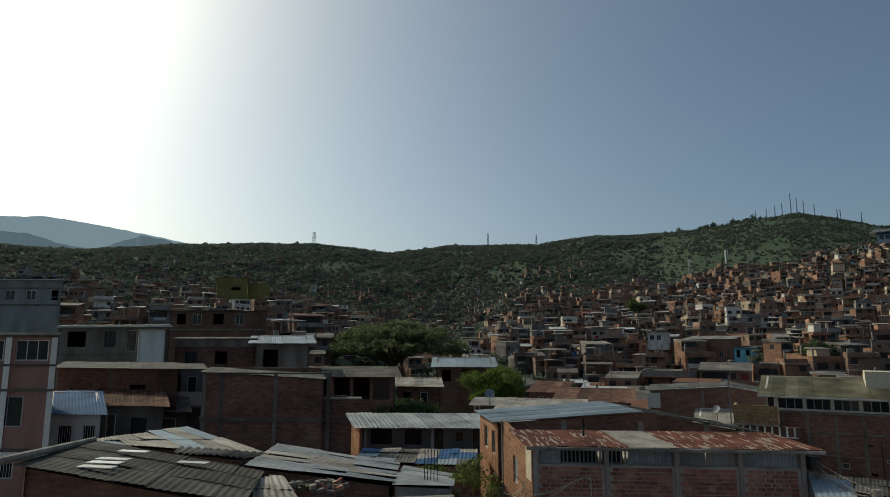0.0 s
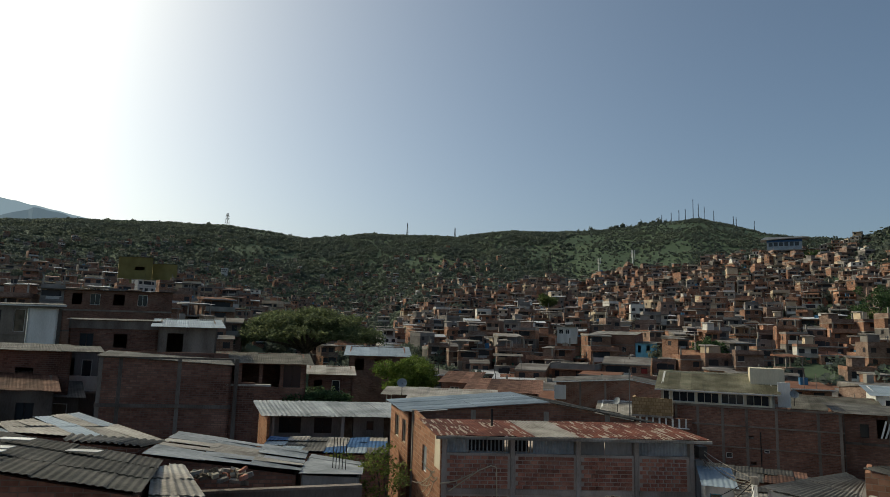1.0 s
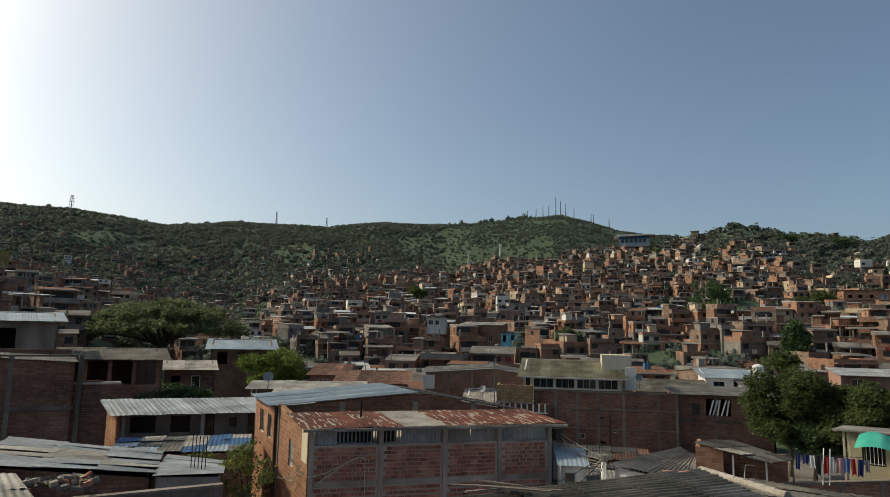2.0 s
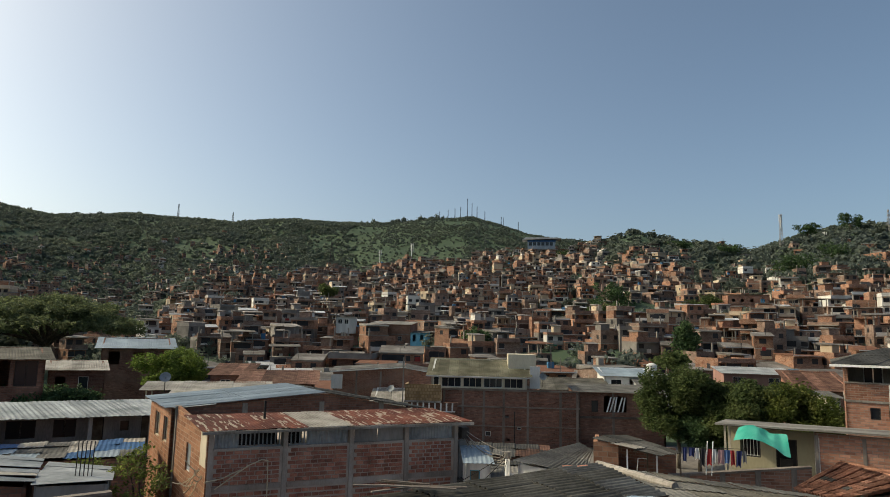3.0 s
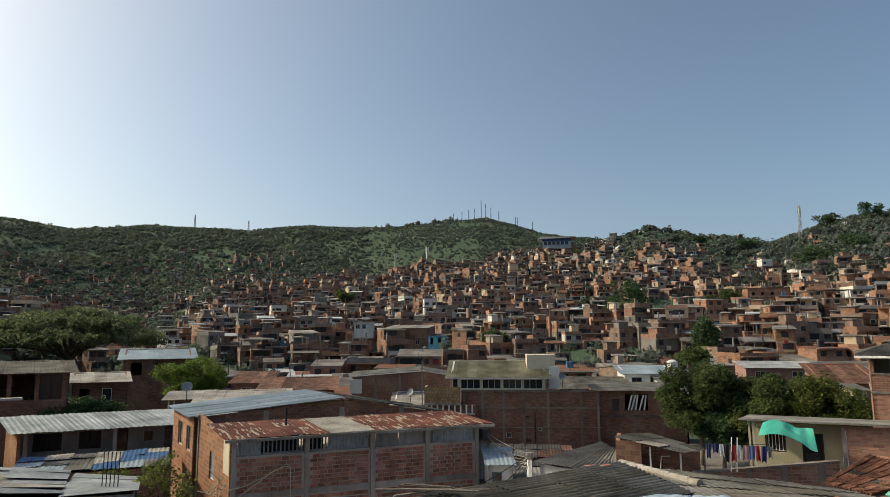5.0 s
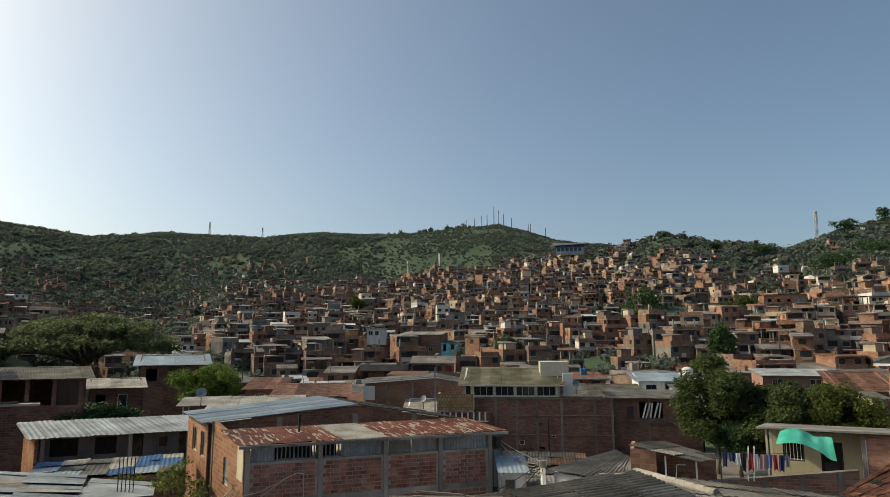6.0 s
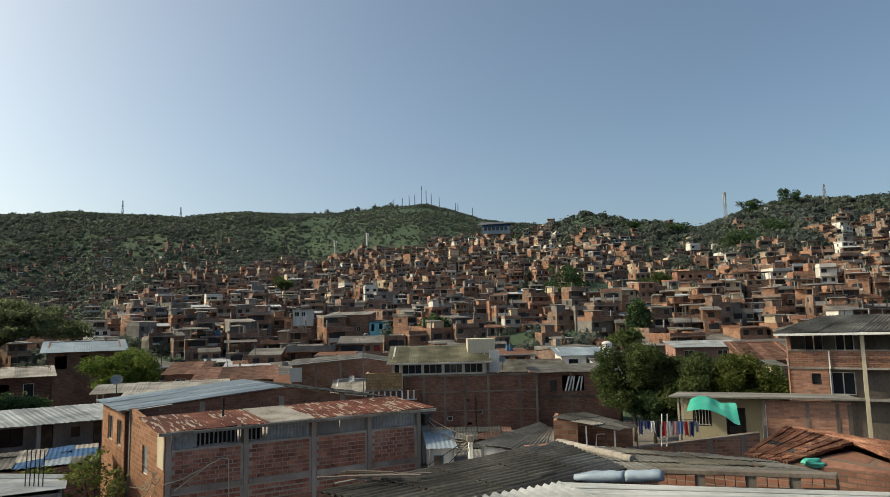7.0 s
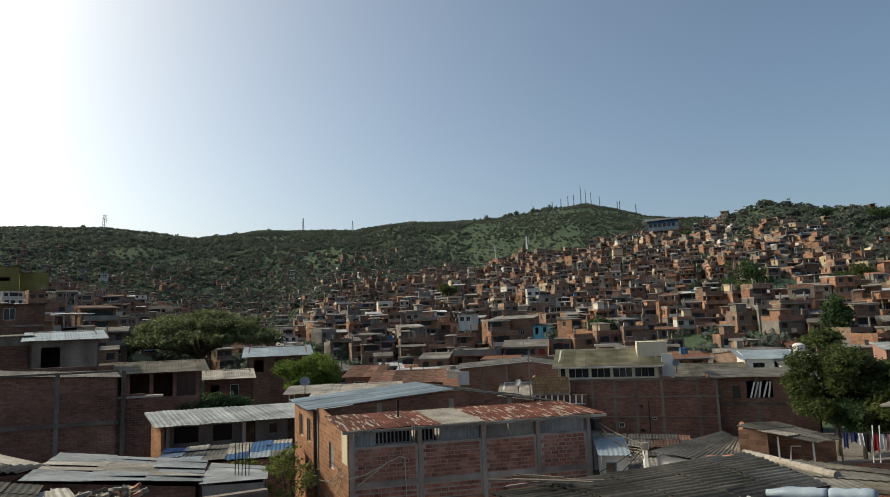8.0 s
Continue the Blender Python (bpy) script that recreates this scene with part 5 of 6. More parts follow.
bm = bmesh.new()
a, b = Vector((-13.30, 6.02, 7.76)) - o, Vector((-20.31, 12.78, 6.90)) - o
for i in range(12):
    rod(bm, a.lerp(b, i / 12), a.lerp(b, (i + 1.1) / 12), 0.09, 8)
part("ridge_cap", bm, M["concrete"], th)
th, o = roof_patch("house", "house under grey zinc sheets, some blue", [(-20.48, 12.90, 6.78), (-17.49, 17.86, 5.94), (-23.34, 18.85, 6.45), (-20.99, 13.21, 6.81)], M["zinc_old"], wave=0.2, amp=0.009, width=1.0, rows=2, odd=(0.25, [M["zinc_blue"]]), jitter=0.03)
roof_patch("house", "roof sheets edged with clay blocks", [(-17.34, 13.54, 6.64), (-15.95, 15.15, 6.36), (-17.29, 17.50, 6.07), (-19.39, 15.47, 6.39)], M["fibre"], wallm="brick", wave=0.2, amp=0.03)
th, o = roof_patch("house", "low house under patched silver zinc sheets", [(-15.63, 14.91, 6.18), (-18.32, 19.15, 6.05), (-13.40, 20.51, 5.56), (-11.42, 17.14, 5.65)], M["zinc"], wave=0.2, amp=0.008, width=0.8, rows=3, odd=(0.25, [M["zinc"], M["zinc_old"]]), jitter=0.035)
roof_patch("house", "lean-to under silver zinc sheets", [(-11.38, 16.93, 5.68), (-13.18, 20.42, 5.51), (-11.14, 20.69, 5.34), (-9.72, 17.94, 5.58)], M["zinc_white"], wave=0.2, amp=0.008, width=0.9, jitter=0.03, wallm="grey")
roof_patch("house", "yard roof of patched grey and blue sheets", [(-19.44, 25.42, 4.31), (-13.80, 27.76, 4.28), (-15.97, 32.27, 4.16), (-21.68, 29.36, 4.18)], M["fibre"], wave=0.2, amp=0.01, width=1.1, rows=3, odd=(0.45, [M["zinc_blue"], M["zinc_old"], M["blue_roof"]]), jitter=0.05)
roof_patch("house", "flat yard roof of grey sheets", [(-10.39, 10.12, 6.22), (-9.35, 11.08, 6.07), (-13.20, 14.08, 6.19), (-13.57, 13.30, 6.29)], M["zinc_old"], wave=0.2, amp=0.01, width=0.9, rows=3, jitter=0.04, odd=(0.3, [M["white"], M["fibre"]]))
P, Q = (-12.71, 13.58, 6.05), (-8.95, 16.53, 5.86)
strip("yard_wall", P, Q, GZ, P[2] - 0.45, 0.15, M["concrete_old"], "dark yard wall with a wooden gate", 2)


def rubble():
    at = Vector((-11.76, 13.89, 6.01))
    th = thing("rubble_pile", at, "heap of broken bricks and timber on the roof", "rubble")
    R = random.Random(4)
    for i in range(34):
        s = Vector((R.uniform(0.08, 0.3), R.uniform(0.04, 0.08), R.uniform(0.03, 0.06)))
        m = Matrix.Translation((R.gauss(0, 0.45), R.gauss(0, 0.3), 0.02 + abs(R.gauss(0, 0.13)))) @ Euler((R.uniform(-0.4, 0.4), R.uniform(-0.4, 0.4), R.uniform(0, 6))).to_matrix().to_4x4()
        bm = bmesh.new()
        hexa(bm, [m @ Vector((x * s.x, y * s.y, z * s.z)) for z in (-1, 1) for x, y in ((-1, -1), (1, -1), (1, 1), (-1, 1))])
        part("fragment", bm, R.choice((M["wood"], M["block"], M["concrete"], M["plaster"])), th)


rubble()

# tall dark brick wall house
th, F, w, top = block_house((-30.45, 25.47, 8.35, 7.15), 27, 5, "brick_dark", "tall dark brick house with concrete columns", [], roofm="fibre", rise=0.1, over=0.15, slope=7.95, cols=(0.0, 1.05, 4.2, 7.3), slabs=((2.55, 2.75), (0.0, 0.1)))
part("broken_wall", boxes(F, (w + 0.02, w + 1.3, 0.1, 0.3, 0, top - 1.3)), M["brick_dark"], th)
part("slab_stub", boxes(F, (w - 0.3, w + 2.2, 0.0, 0.5, top - 1.5, top - 1.4)), M["concrete"], th)

# pink and white house
sp = (-39.87, 13.20, 10.43, 9.33)
th, F, w, top = block_house(sp, 29, 6, "pink", "pink and white three-storey house with framed windows", [(w_, w_ + 1.6, 0.25, 1.25, "curtain") for w_ in (sp[3] - 6.5, sp[3] - 4.2, sp[3] - 2.0)] + [(sp[3] - 2.9, sp[3] - 1.4, 2.95, 4.4, "curtain"), (sp[3] - 5.5, sp[3] - 4.2, 2.95, 4.4, "glass"), (sp[3] - 3.2, sp[3] - 1.6, 5.8, 6.8, "bars")], roofm=None, rise=0, slabs=((0, 0.12), (1.42, 1.52), (2.6, 2.72), (5.4, 5.55)))
for c in (w - 2.55, w - 0.3, w - 4.8):
    part("pilaster", boxes(F, (c, c + 0.3, -0.05, -0.002, top - 5.4, top - 0.13)), M["white"], th)
part("lower_band", boxes(F, (0, w, -0.03, -0.003, top - 5.8, top - 5.55)), M["white"], th)
part("roof_slab", boxes(F, (-0.2, w + 0.1, -0.25, 6, top + 0.003, top + 0.12)), M["concrete"], th)

# terrace of houses behind
block_house((-43.61, 24.46, 8.40, 9.60), 14, 7, "brick_dark", "brown brick house under a sagging sheet roof", [(2.2, 3.0, 1.3, 2.4, "glass", "iron"), (6.0, 7.2, 1.0, 2.2, "open")], roofm="fibre", rise=0.2, slabs=((2.6, 2.75),), cols=(0, 4.4))
block_house((-38.01, 22.17, 6.47, 6.24), 20, 5, "concrete_old", "low brown-grey house under clay tiles", [(0.8, 1.6, 0.7, 1.9, "glass", "iron"), (2.6, 3.2, 0.5, 2.3, "door"), (4.2, 5.2, 0.7, 1.9, "glass", "iron")], roofm="tile", rise=0.7, wave=0.22)
block_house((-34.97, 19.42, 6.36, 2.93), 24, 5, "white", "low white house under blue-painted sheets", [(0.6, 1.4, 0.6, 1.7, "bars"), (2.0, 2.7, 0.6, 1.7, "bars")], roofm="blue_roof", rise=0.8)
block_house((-38.40, 25.32, 5.84, 5.34), 16, 5, "concrete_old", "grey-brown two-storey house with dark doorways", [(0.5, 1.4, 0.5, 1.9, "open"), (2.0, 3.0, 0.5, 1.9, "glass", "iron"), (3.6, 4.6, 0.4, 2.4, "door")], roofm="fibre", rise=0.6)
th, F, w, top = block_house((-38.96, 29.72, 8.24, 2.53), 20, 5, "grey", "narrow grey house with a white balcony", [(0.3, 0.9, 0.4, 2.2, "open"), (1.4, 2.1, 0.5, 1.9, "glass")], roofm="fibre", rise=0.2, slabs=((2.45, 2.6),))
part("balcony_rail", boxes(F, (0.2, w + 0.3, -1.0, -0.9, top - 2.4, top - 1.5)), M["white"], th)
part("balcony_floor", boxes(F, (0.2, w + 0.3, -1.0, -0.1, top - 2.6, top - 2.45)), M["concrete"], th)
for c in (0.25, w - 0.05):
    part("post", boxes(F, (c, c + 0.18, -1.0, -0.82, top - 5, top)), M["white"], th)
block_house((-62.84, 35.15, 11.68, 11.68), 20, 7, "concrete_old", "brown-grey house with a wide flat sheet roof", [(1.0, 3.0, 0.5, 2.0, "open"), (5.0, 6.2, 0.5, 2.0, "glass", "iron"), (7.4, 8.4, 0.4, 2.4, "door")], roofm="fibre", rise=0.3, slabs=((2.6, 2.75),), fascia="white")
block_house((-52.53, 36.56, 11.32, 2.51), 24, 4, "white", "plain white rooftop room", [], roofm="fibre", rise=0.1)
block_house((-52.27, 40.30, 10.47, 7.90), 24, 6, "brick_dark", "brown house with a white parapet", [(1.0, 2.2, 1.2, 2.4, "glass", "iron"), (4.0, 5.2, 1.2, 2.4, "open")], roofm="fibre", rise=0.2, slabs=((0.0, 0.75),))
block_house((-73.43, 55.43, 14.36, 13.23), 26, 7, "brick_dark", "tall brown house with open floors", [(1.0, 2.2, 0.4, 1.8, "open"), (3.2, 4.4, 0.4, 1.8, "glass"), (6.0, 7.4, 0.4, 1.8, "open"), (9.0, 10.2, 0.4, 1.8, "glass")], roofm="fibre", rise=0.2, slabs=((2.4, 2.6), (5.0, 5.2)))
block_house((-43.15, 41.70, 10.09, 5.09), 22, 6, "concrete_old", "brown-grey house under a raised pale awning", [(0.8, 2.2, 0.6, 2.2, "open")], roofm="zinc_blue", rise=0.7, over=0.7)
block_house((-99.59, 46.71, 19.18, 8.75), 30, 8, "grey", "grey three-storey house with a white parapet", [(1.0, 2.4, 1.6, 3.0, "glass"), (4.0, 5.4, 1.6, 3.0, "glass"), (7.6, 9.0, 1.6, 3.0, "open")], roofm="fibre", rise=0.1, fascia="white", slabs=((1.2, 1.4), (3.6, 3.8)))
# tiled house with posts under the great tree
th, F, w, top = block_house((-38.28, 43.58, 7.19, 7.85), 20, 6, "brick_dark", "dark open-fronted house under old sheets", [(0.5, 2.0, 0.15, 2.0, "open"), (2.3, 3.8, 0.15, 2.0, "open"), (4.1, 5.6, 0.15, 2.0, "open"), (5.9, 7.4, 0.15, 2.0, "glass", "iron")], roofm="fibre_tan", rise=0.6, over=0.6)
block_house((-36.45, 55.02, 5.71, 4.50), 22, 4, "brick_dark", "small house under pale sheets beside the tree", [(0.6, 1.4, 0.6, 1.8, "open"), (2.4, 3.2, 0.6, 1.8, "glass")], roofm="zinc_old", rise=0.6)
block_house((-42.08, 72.70, 7.10, 7.52), 20, 6, "brick_dark", "dark house under a blue-grey sheet roof", [(0.8, 2.0, 0.5, 2.0, "open"), (3.4, 4.6, 0.5, 2.0, "open")], roofm="zinc_blue", rise=1.0, over=0.7)
def carport():
    F = Frame(-23.4, 46.4, GZ, 19)
    th = thing("carport", F.o, "open carport of pale sheets on thin posts", "carport")
    top = 5.0 - GZ
    for x in (0.1, 2.9):
        for y in (0.1, 3.2):
            part("post", boxes(F, (x, x + 0.09, y, y + 0.09, 0, top + 0.08 * y)), M["plaster"], th)
    for y in (0.1, 3.2):
        part("beam", boxes(F, (0, 3.1, y, y + 0.08, top + 0.08 * y + 0.005, top + 0.08 * y + 0.1)), M["wood"], th)
    roof(th, F(-0.3, -0.4, top + 0.12), F(3.4, -0.4, top + 0.12), F(3.4, 3.7, top + 0.44), F(-0.3, 3.7, top + 0.44), M["zinc_old"], 0.2, 0.012, width=0.95)


carport()
block_house((-20.59, 45.57, 5.0, 6.30), 18, 5, "brick_dark", "low shed under long pale sheets", [], roofm="zinc_old", rise=0.35, over=0.5)
block_house((-20.53, 58.50, 4.7, 6.72), 12, 6, "brick_dark", "low brown house under old clay tiles", [(1.0, 1.8, 0.5, 1.6, "open")], roofm="tile", rise=0.75, over=0.5, wave=0.22)
block_house((-25.93, 65.02, 4.88, 3.79), 10, 6, "brick", "small brick house under clay tiles", [(1.0, 2.0, 0.5, 1.6, "glass")], roofm="tile", rise=0.8)
block_house((-9.44, 69.36, 2.25, 6.14), 4, 5, "white", "low white house under grey sheets", [(1.0, 2.0, 0.4, 1.5, "glass"), (3.4, 4.4, 0.4, 1.5, "glass")], roofm="zinc_old", rise=0.9, over=0.5)
block_house((17.50, 78.06, 4.97, 5.97), -4, 6, "white", "small white house under blue-grey sheets", [(0.8, 2.0, 0.5, 1.6, "glass", "iron"), (3.0, 4.2, 0.4, 2.2, "open")], roofm="zinc_blue", rise=0.6, over=0.6)
block_house((9.06, 73.44, 3.56, 7.88), -4, 6, "brick_dark", "brown house under rusty brown sheets", [(1.0, 2.2, 0.5, 1.6, "open")], roofm="fibre_tan", rise=0.9, over=0.4)
block_house((20.39, 73.21, 4.27, 5.86), -6, 5, "white", "white rooftop rooms beside the trees", [(0.8, 1.8, 0.4, 1.6, "glass"), (3.0, 4.2, 0.4, 1.6, "open")], roofm="fibre", rise=0.4)
block_house((31.79, 77.75, 5.62, 8.08), -10, 6, "pink", "pink house under white sheets behind the trees", [(1.0, 2.2, 0.4, 1.6, "glass"), (5.0, 6.2, 0.4, 1.6, "glass")], roofm="zinc_white", rise=0.5)
block_house((32.26, 62.12, 5.21, 4.69), -14, 6, "brick", "brick house under brown tiles", [(1.0, 2.0, 0.6, 1.8, "open")], roofm="tile", rise=1.4, over=0.5, wave=0.22)
block_house((30.50, 53.98, 5.14, 1.00), -14, 4, "plaster", "narrow cream house beside the trees", [], roofm="fibre", rise=0.2)

# landmark houses on the slope
block_house((-33.23, 164.68, 12.80, 5.21), 8, 8, "white", "white-fronted upper floor above brick storeys", [(0.5, 1.6, 0.6, 1.8, "glass"), (2.2, 3.2, 0.6, 1.8, "glass")], roofm="fibre", rise=0.2, low=8.5)
block_house((-35.88, 166.17, 10.36, 8.17), 8, 8, "brick", "tall brick house with three open storeys", [(0.8, 1.8, 0.6, 1.9, "open"), (3.4, 4.4, 0.6, 1.9, "open"), (5.8, 6.8, 0.6, 1.9, "glass"), (1.0, 2.0, 3.3, 4.6, "open"), (4.4, 5.4, 3.3, 4.6, "glass")], roofm=None, rise=0, slabs=((2.4, 2.6), (5.1, 5.3)))
block_house((-24.49, 163.17, 11.13, 11.27), -6, 10, "brick", "large brick house with small windows", [(5.0, 6.0, 3.0, 4.2, "glass"), (8.0, 9.0, 3.0, 4.2, "glass"), (5.0, 6.0, 5.6, 6.8, "glass"), (8.0, 9.0, 5.6, 6.8, "glass")], [(2, 3.2, 3, 4.4, "open"), (5, 6.2, 3, 4.4, "glass")], roofm="zinc_old", rise=0.9, slabs=((2.4, 2.6), (5.0, 5.2)))
block_house((-13.26, 161.46, 9.14, 4.38), -4, 6, "blue", "small turquoise painted brick house", [(0.6, 1.4, 0.5, 2.2, "open"), (2.6, 3.4, 0.5, 1.8, "open")], roofm="fibre", rise=0.4)
block_house((-250.50, 214.83, 42.43, 15.60), 26, 10, "yellow", "large ochre building on the far slope", [(7.5, 12, 4.6, 6.2, "open")], roofm="fibre", rise=0.2, low=20)
block_house((-242.13, 227.15, 40.23, 11.47), 26, 8, "yellow", "low ochre wing on the far slope", [], roofm="fibre", rise=0.2, low=20)
block_house((90.92, 216.70, 24.34, 13.07), -12, 10, "brick", "four-storey brick block with small windows", [(1.2, 2.2, 1.5, 2.6, "open"), (4.0, 5.0, 1.5, 2.6, "open"), (7, 8, 1.5, 2.6, "open"), (10.6, 11.6, 1.5, 2.6, "glass"), (2.2, 3.2, 5, 6.2, "open"), (8, 9, 5, 6.2, "open")], roofm="fibre", rise=0.2, slabs=((3.1, 3.3), (6.2, 6.4)))
block_house((69.47, 234.95, 20.26, 5.91), -8, 7, "white", "white two-storey house on the slope", [(1.0, 2.2, 0.9, 2.2, "open"), (3.6, 4.8, 0.9, 2.2, "open"), (1.0, 2.2, 3.6, 4.8, "open")], roofm="fibre", rise=0.2)

# ---- trees ----
def tree(base, height, crown_z, blobs, leafm, label, leaves, size, trunk=0.25, seed=1, limbs=5, name="tree"):
    """Tapered trunk and limbs, and a crown of small leaf blades round several uneven masses (x, y, z, rx, rz)."""
    R = random.Random(seed)
    th = thing(name, base, label, "tree")
    bm = bmesh.new()
    def limb(a, b, r0, r1, n=5):
        a, b = Vector(a), Vector(b)
        prev = a
        for i in range(n):
            t = (i + 1) / n
            nxt = a.lerp(b, t) + Vector((R.uniform(-1, 1), R.uniform(-1, 1), 0)) * (b - a).length * 0.03 + Vector((0, 0, (b - a).length * 0.08 * math.sin(math.pi * t)))
            rod(bm, prev, nxt, r0 + (r1 - r0) * t, 7)
            prev = nxt
    limb((0, 0, -0.3), (0.1, 0, crown_z), trunk, trunk * 0.7)
    for i in range(limbs):
        bl = blobs[i % len(blobs)]
        limb((0.1, 0, crown_z * (0.75 + 0.05 * (i % 5))), (bl[0] * 0.9, bl[1] * 0.9, bl[2]), trunk * 0.5, trunk * 0.12)
    part("trunk", bm, M["bark"], th)
    vol = [b[3] * b[3] * b[4] for b in blobs]
    total = sum(vol)
    V, F = [], []
    for (bx, by, bz, rx, rz), w in zip(blobs, vol):
        k = max(8, int(leaves * w / total))
        # tufts first, then blades about each tuft
        for _ in range(max(3, k // 14)):
            q = Vector((R.gauss(0, 1), R.gauss(0, 1), R.gauss(0, 1))).normalized()
            rad = R.uniform(0.62, 1.0) * (0.8 + 0.35 * noise.noise(q * 2 + Vector((bx, by, seed))))
            c = Vector((bx + q.x * rx * rad, by + q.y * rx * rad, bz + q.z * rz * rad))
            for _ in range(14):
                p = c + Vector((R.gauss(0, 1), R.gauss(0, 1), R.gauss(0, 0.7))) * size * 1.3
                u = Vector((R.uniform(-1, 1), R.uniform(-1, 1), R.uniform(-0.6, 0.6))).normalized()
                v = u.cross(Vector((R.uniform(-1, 1), R.uniform(-1, 1), R.uniform(0, 1)))).normalized()
                s = size * R.uniform(0.6, 1.2)
                i0 = len(V)
                V.extend((tuple(p - u * s), tuple(p + v * s * 0.5), tuple(p + u * s), tuple(p - v * s * 0.5)))
                F.append((i0, i0 + 1, i0 + 2, i0 + 3))
    me = bpy.data.meshes.new("crown")
    me.from_pydata(V, [], F)
    part("crown", me, M[leafm], th)
    return th


def blobs_in(seed, n, rx, rz, cz, flat=1.0, br=0.45):
    R = random.Random(seed)
    out = []
    for _ in range(n):
        a, r = R.uniform(0, 6.283), math.sqrt(R.random()) * rx * 0.72
        z = cz + R.uniform(-0.55, 0.6) * rz * (1 - 0.5 * (r / rx) ** 2)
        k = R.uniform(0.75, 1.2) * br * rx
        out.append((r * math.cos(a), r * math.sin(a), z, k, k * flat))
    return out


def umbrella_blobs(seed, n, rx, cz):
    """Flat leaf pads on a shallow dome, higher in the middle, with gaps between them."""
    R = random.Random(seed)
    out = []
    for i in range(n):
        a, q = 2.4 * i + R.uniform(-0.4, 0.4), math.sqrt((i + 0.5) / n)
        k = R.uniform(0.16, 0.25) * rx
        out.append((q * rx * 0.88 * math.cos(a), q * rx * 0.88 * math.sin(a), cz - 4.8 * q ** 2.2 + R.uniform(-1.1, 0.5), k, k * 0.38))
    R.shuffle(out)
    return out


B0 = (-71.38, 106.25, 3.91)
tree((B0[0], B0[1], 2.0), 12, 4.6, umbrella_blobs(1, 70, 15.8, 11.5), "leaf_rain", "broad umbrella-crowned rain tree", 66000, 0.24, 0.75, 2, 18)
B0 = (-31.42, 68.10, 4.48)
tree((B0[0], B0[1], GZ), 8, 4.0, blobs_in(5, 18, 4.1, 2.4, 6.1, 0.62, 0.42), "leaf_bright", "bright green round-crowned tree lit by the sun", 24000, 0.13, 0.16, 3)
B0 = (-33.56, 49.74, 4.03)
tree((B0[0], B0[1], GZ), 7, 3.4, blobs_in(6, 12, 3.6, 1.3, 4.6, 0.6, 0.42), "leaf_dark", "dark shaded tree between the houses", 8000, 0.14, 0.16, 4)
B0 = (-29.83, 47.39, 5.33)
tree((B0[0], B0[1], GZ), 7, 3.4, blobs_in(7, 10, 3.2, 1.2, 4.9, 0.6, 0.42), "leaf_dark", "deep green tree beside the white houses", 8000, 0.14, 0.16, 5)
for px, top_, rx, seed, lm, txt in (
        ((18.12, 54.04, 5.59), 4.6, 3.3, 11, "leaf", "tall dark green tree behind the brick wall"),
        ((19.33, 52.56, 3.42), 2.6, 1.8, 12, "leaf_dark", "low dark tree in the yard"),
        ((22.09, 52.55, 4.99), 4.3, 3.0, 13, "leaf", "full green tree in the yard"),
        ((23.05, 49.94, 4.87), 4.2, 2.6, 14, "leaf", "full green tree beside the wall"),
        ((25.75, 49.73, 5.13), 4.2, 3.0, 15, "leaf_olive", "olive green tree with pale leaf tips")):
    tree((px[0], px[1], GZ), 8, 3.5, blobs_in(seed, 22, rx, rx * 1.25, top_ - GZ - 0.35, 0.8, 0.44), lm, txt, 38000, 0.135, 0.17, seed)
B0 = (-10.10, 20.11, 6.07)
tree((B0[0], B0[1], GZ), 6, 4.0, blobs_in(21, 24, 1.15, 2.3, 5.5, 1.1, 0.32), "leaf_olive", "thin yellowish creeper tree beside the brick house", 2200, 0.065, 0.07, 21, 8)
B0 = (-12.72, 21.52, 5.85)
tree((B0[0], B0[1], GZ), 6, 4.6, blobs_in(22, 8, 1.5, 0.5, 5.9, 0.5, 0.4), "leaf_olive", "sparse twiggy tree over the yard", 900, 0.08, 0.06, 22, 8)
for i, (px, rx, rz, lm) in enumerate((((53.56, 228.81, 18.19), 9.0, 6.0, "leaf_dark"), ((44.55, 200.10, 11.19), 4.5, 4.5, "leaf"), ((84.85, 224.50, 20.47), 6.5, 3.6, "leaf"), ((3.04, 149.97, 6.97), 3.6, 3.6, "leaf_dark"), ((46.42, 132.08, 8.97), 2.2, 4.2, "leaf_dark"), ((37.30, 114.06, 5.6), 2.4, 1.2, "leaf"), ((150.96, 293.45, 42.07), 10.0, 8.0, "leaf_dark"), ((159.28, 289.02, 35.96), 10, 6, "leaf_dark"), ((178.12, 301.29, 43.94), 9, 7, "leaf_dark"), ((-54.96, 254.12, 24.90), 4, 2.5, "leaf"), ((166.88, 396.30, 63.27), 8, 4, "leaf_dark"), ((230.99, 374.49, 80.57), 6, 5, "leaf_dark"), ((211.45, 385.86, 76.82), 7, 4, "leaf_dark"), ((70.47, 434.32, 60.17), 7, 4, "leaf_dark"), ((143.78, 415.84, 68.38), 7, 3, "leaf_dark"))):
    b = (px[0], px[1], ground(px[0], px[1]))
    cz = max(rz * 0.8, px[2] - b[2])
    tree(b, cz, cz * 0.6, blobs_in(40 + i, 16, rx * 1.1, rz * 1.1, cz, rz / rx, 0.45), lm, "leafy tree rising among the hillside houses", 3600, 0.4, 0.3, 50 + i)

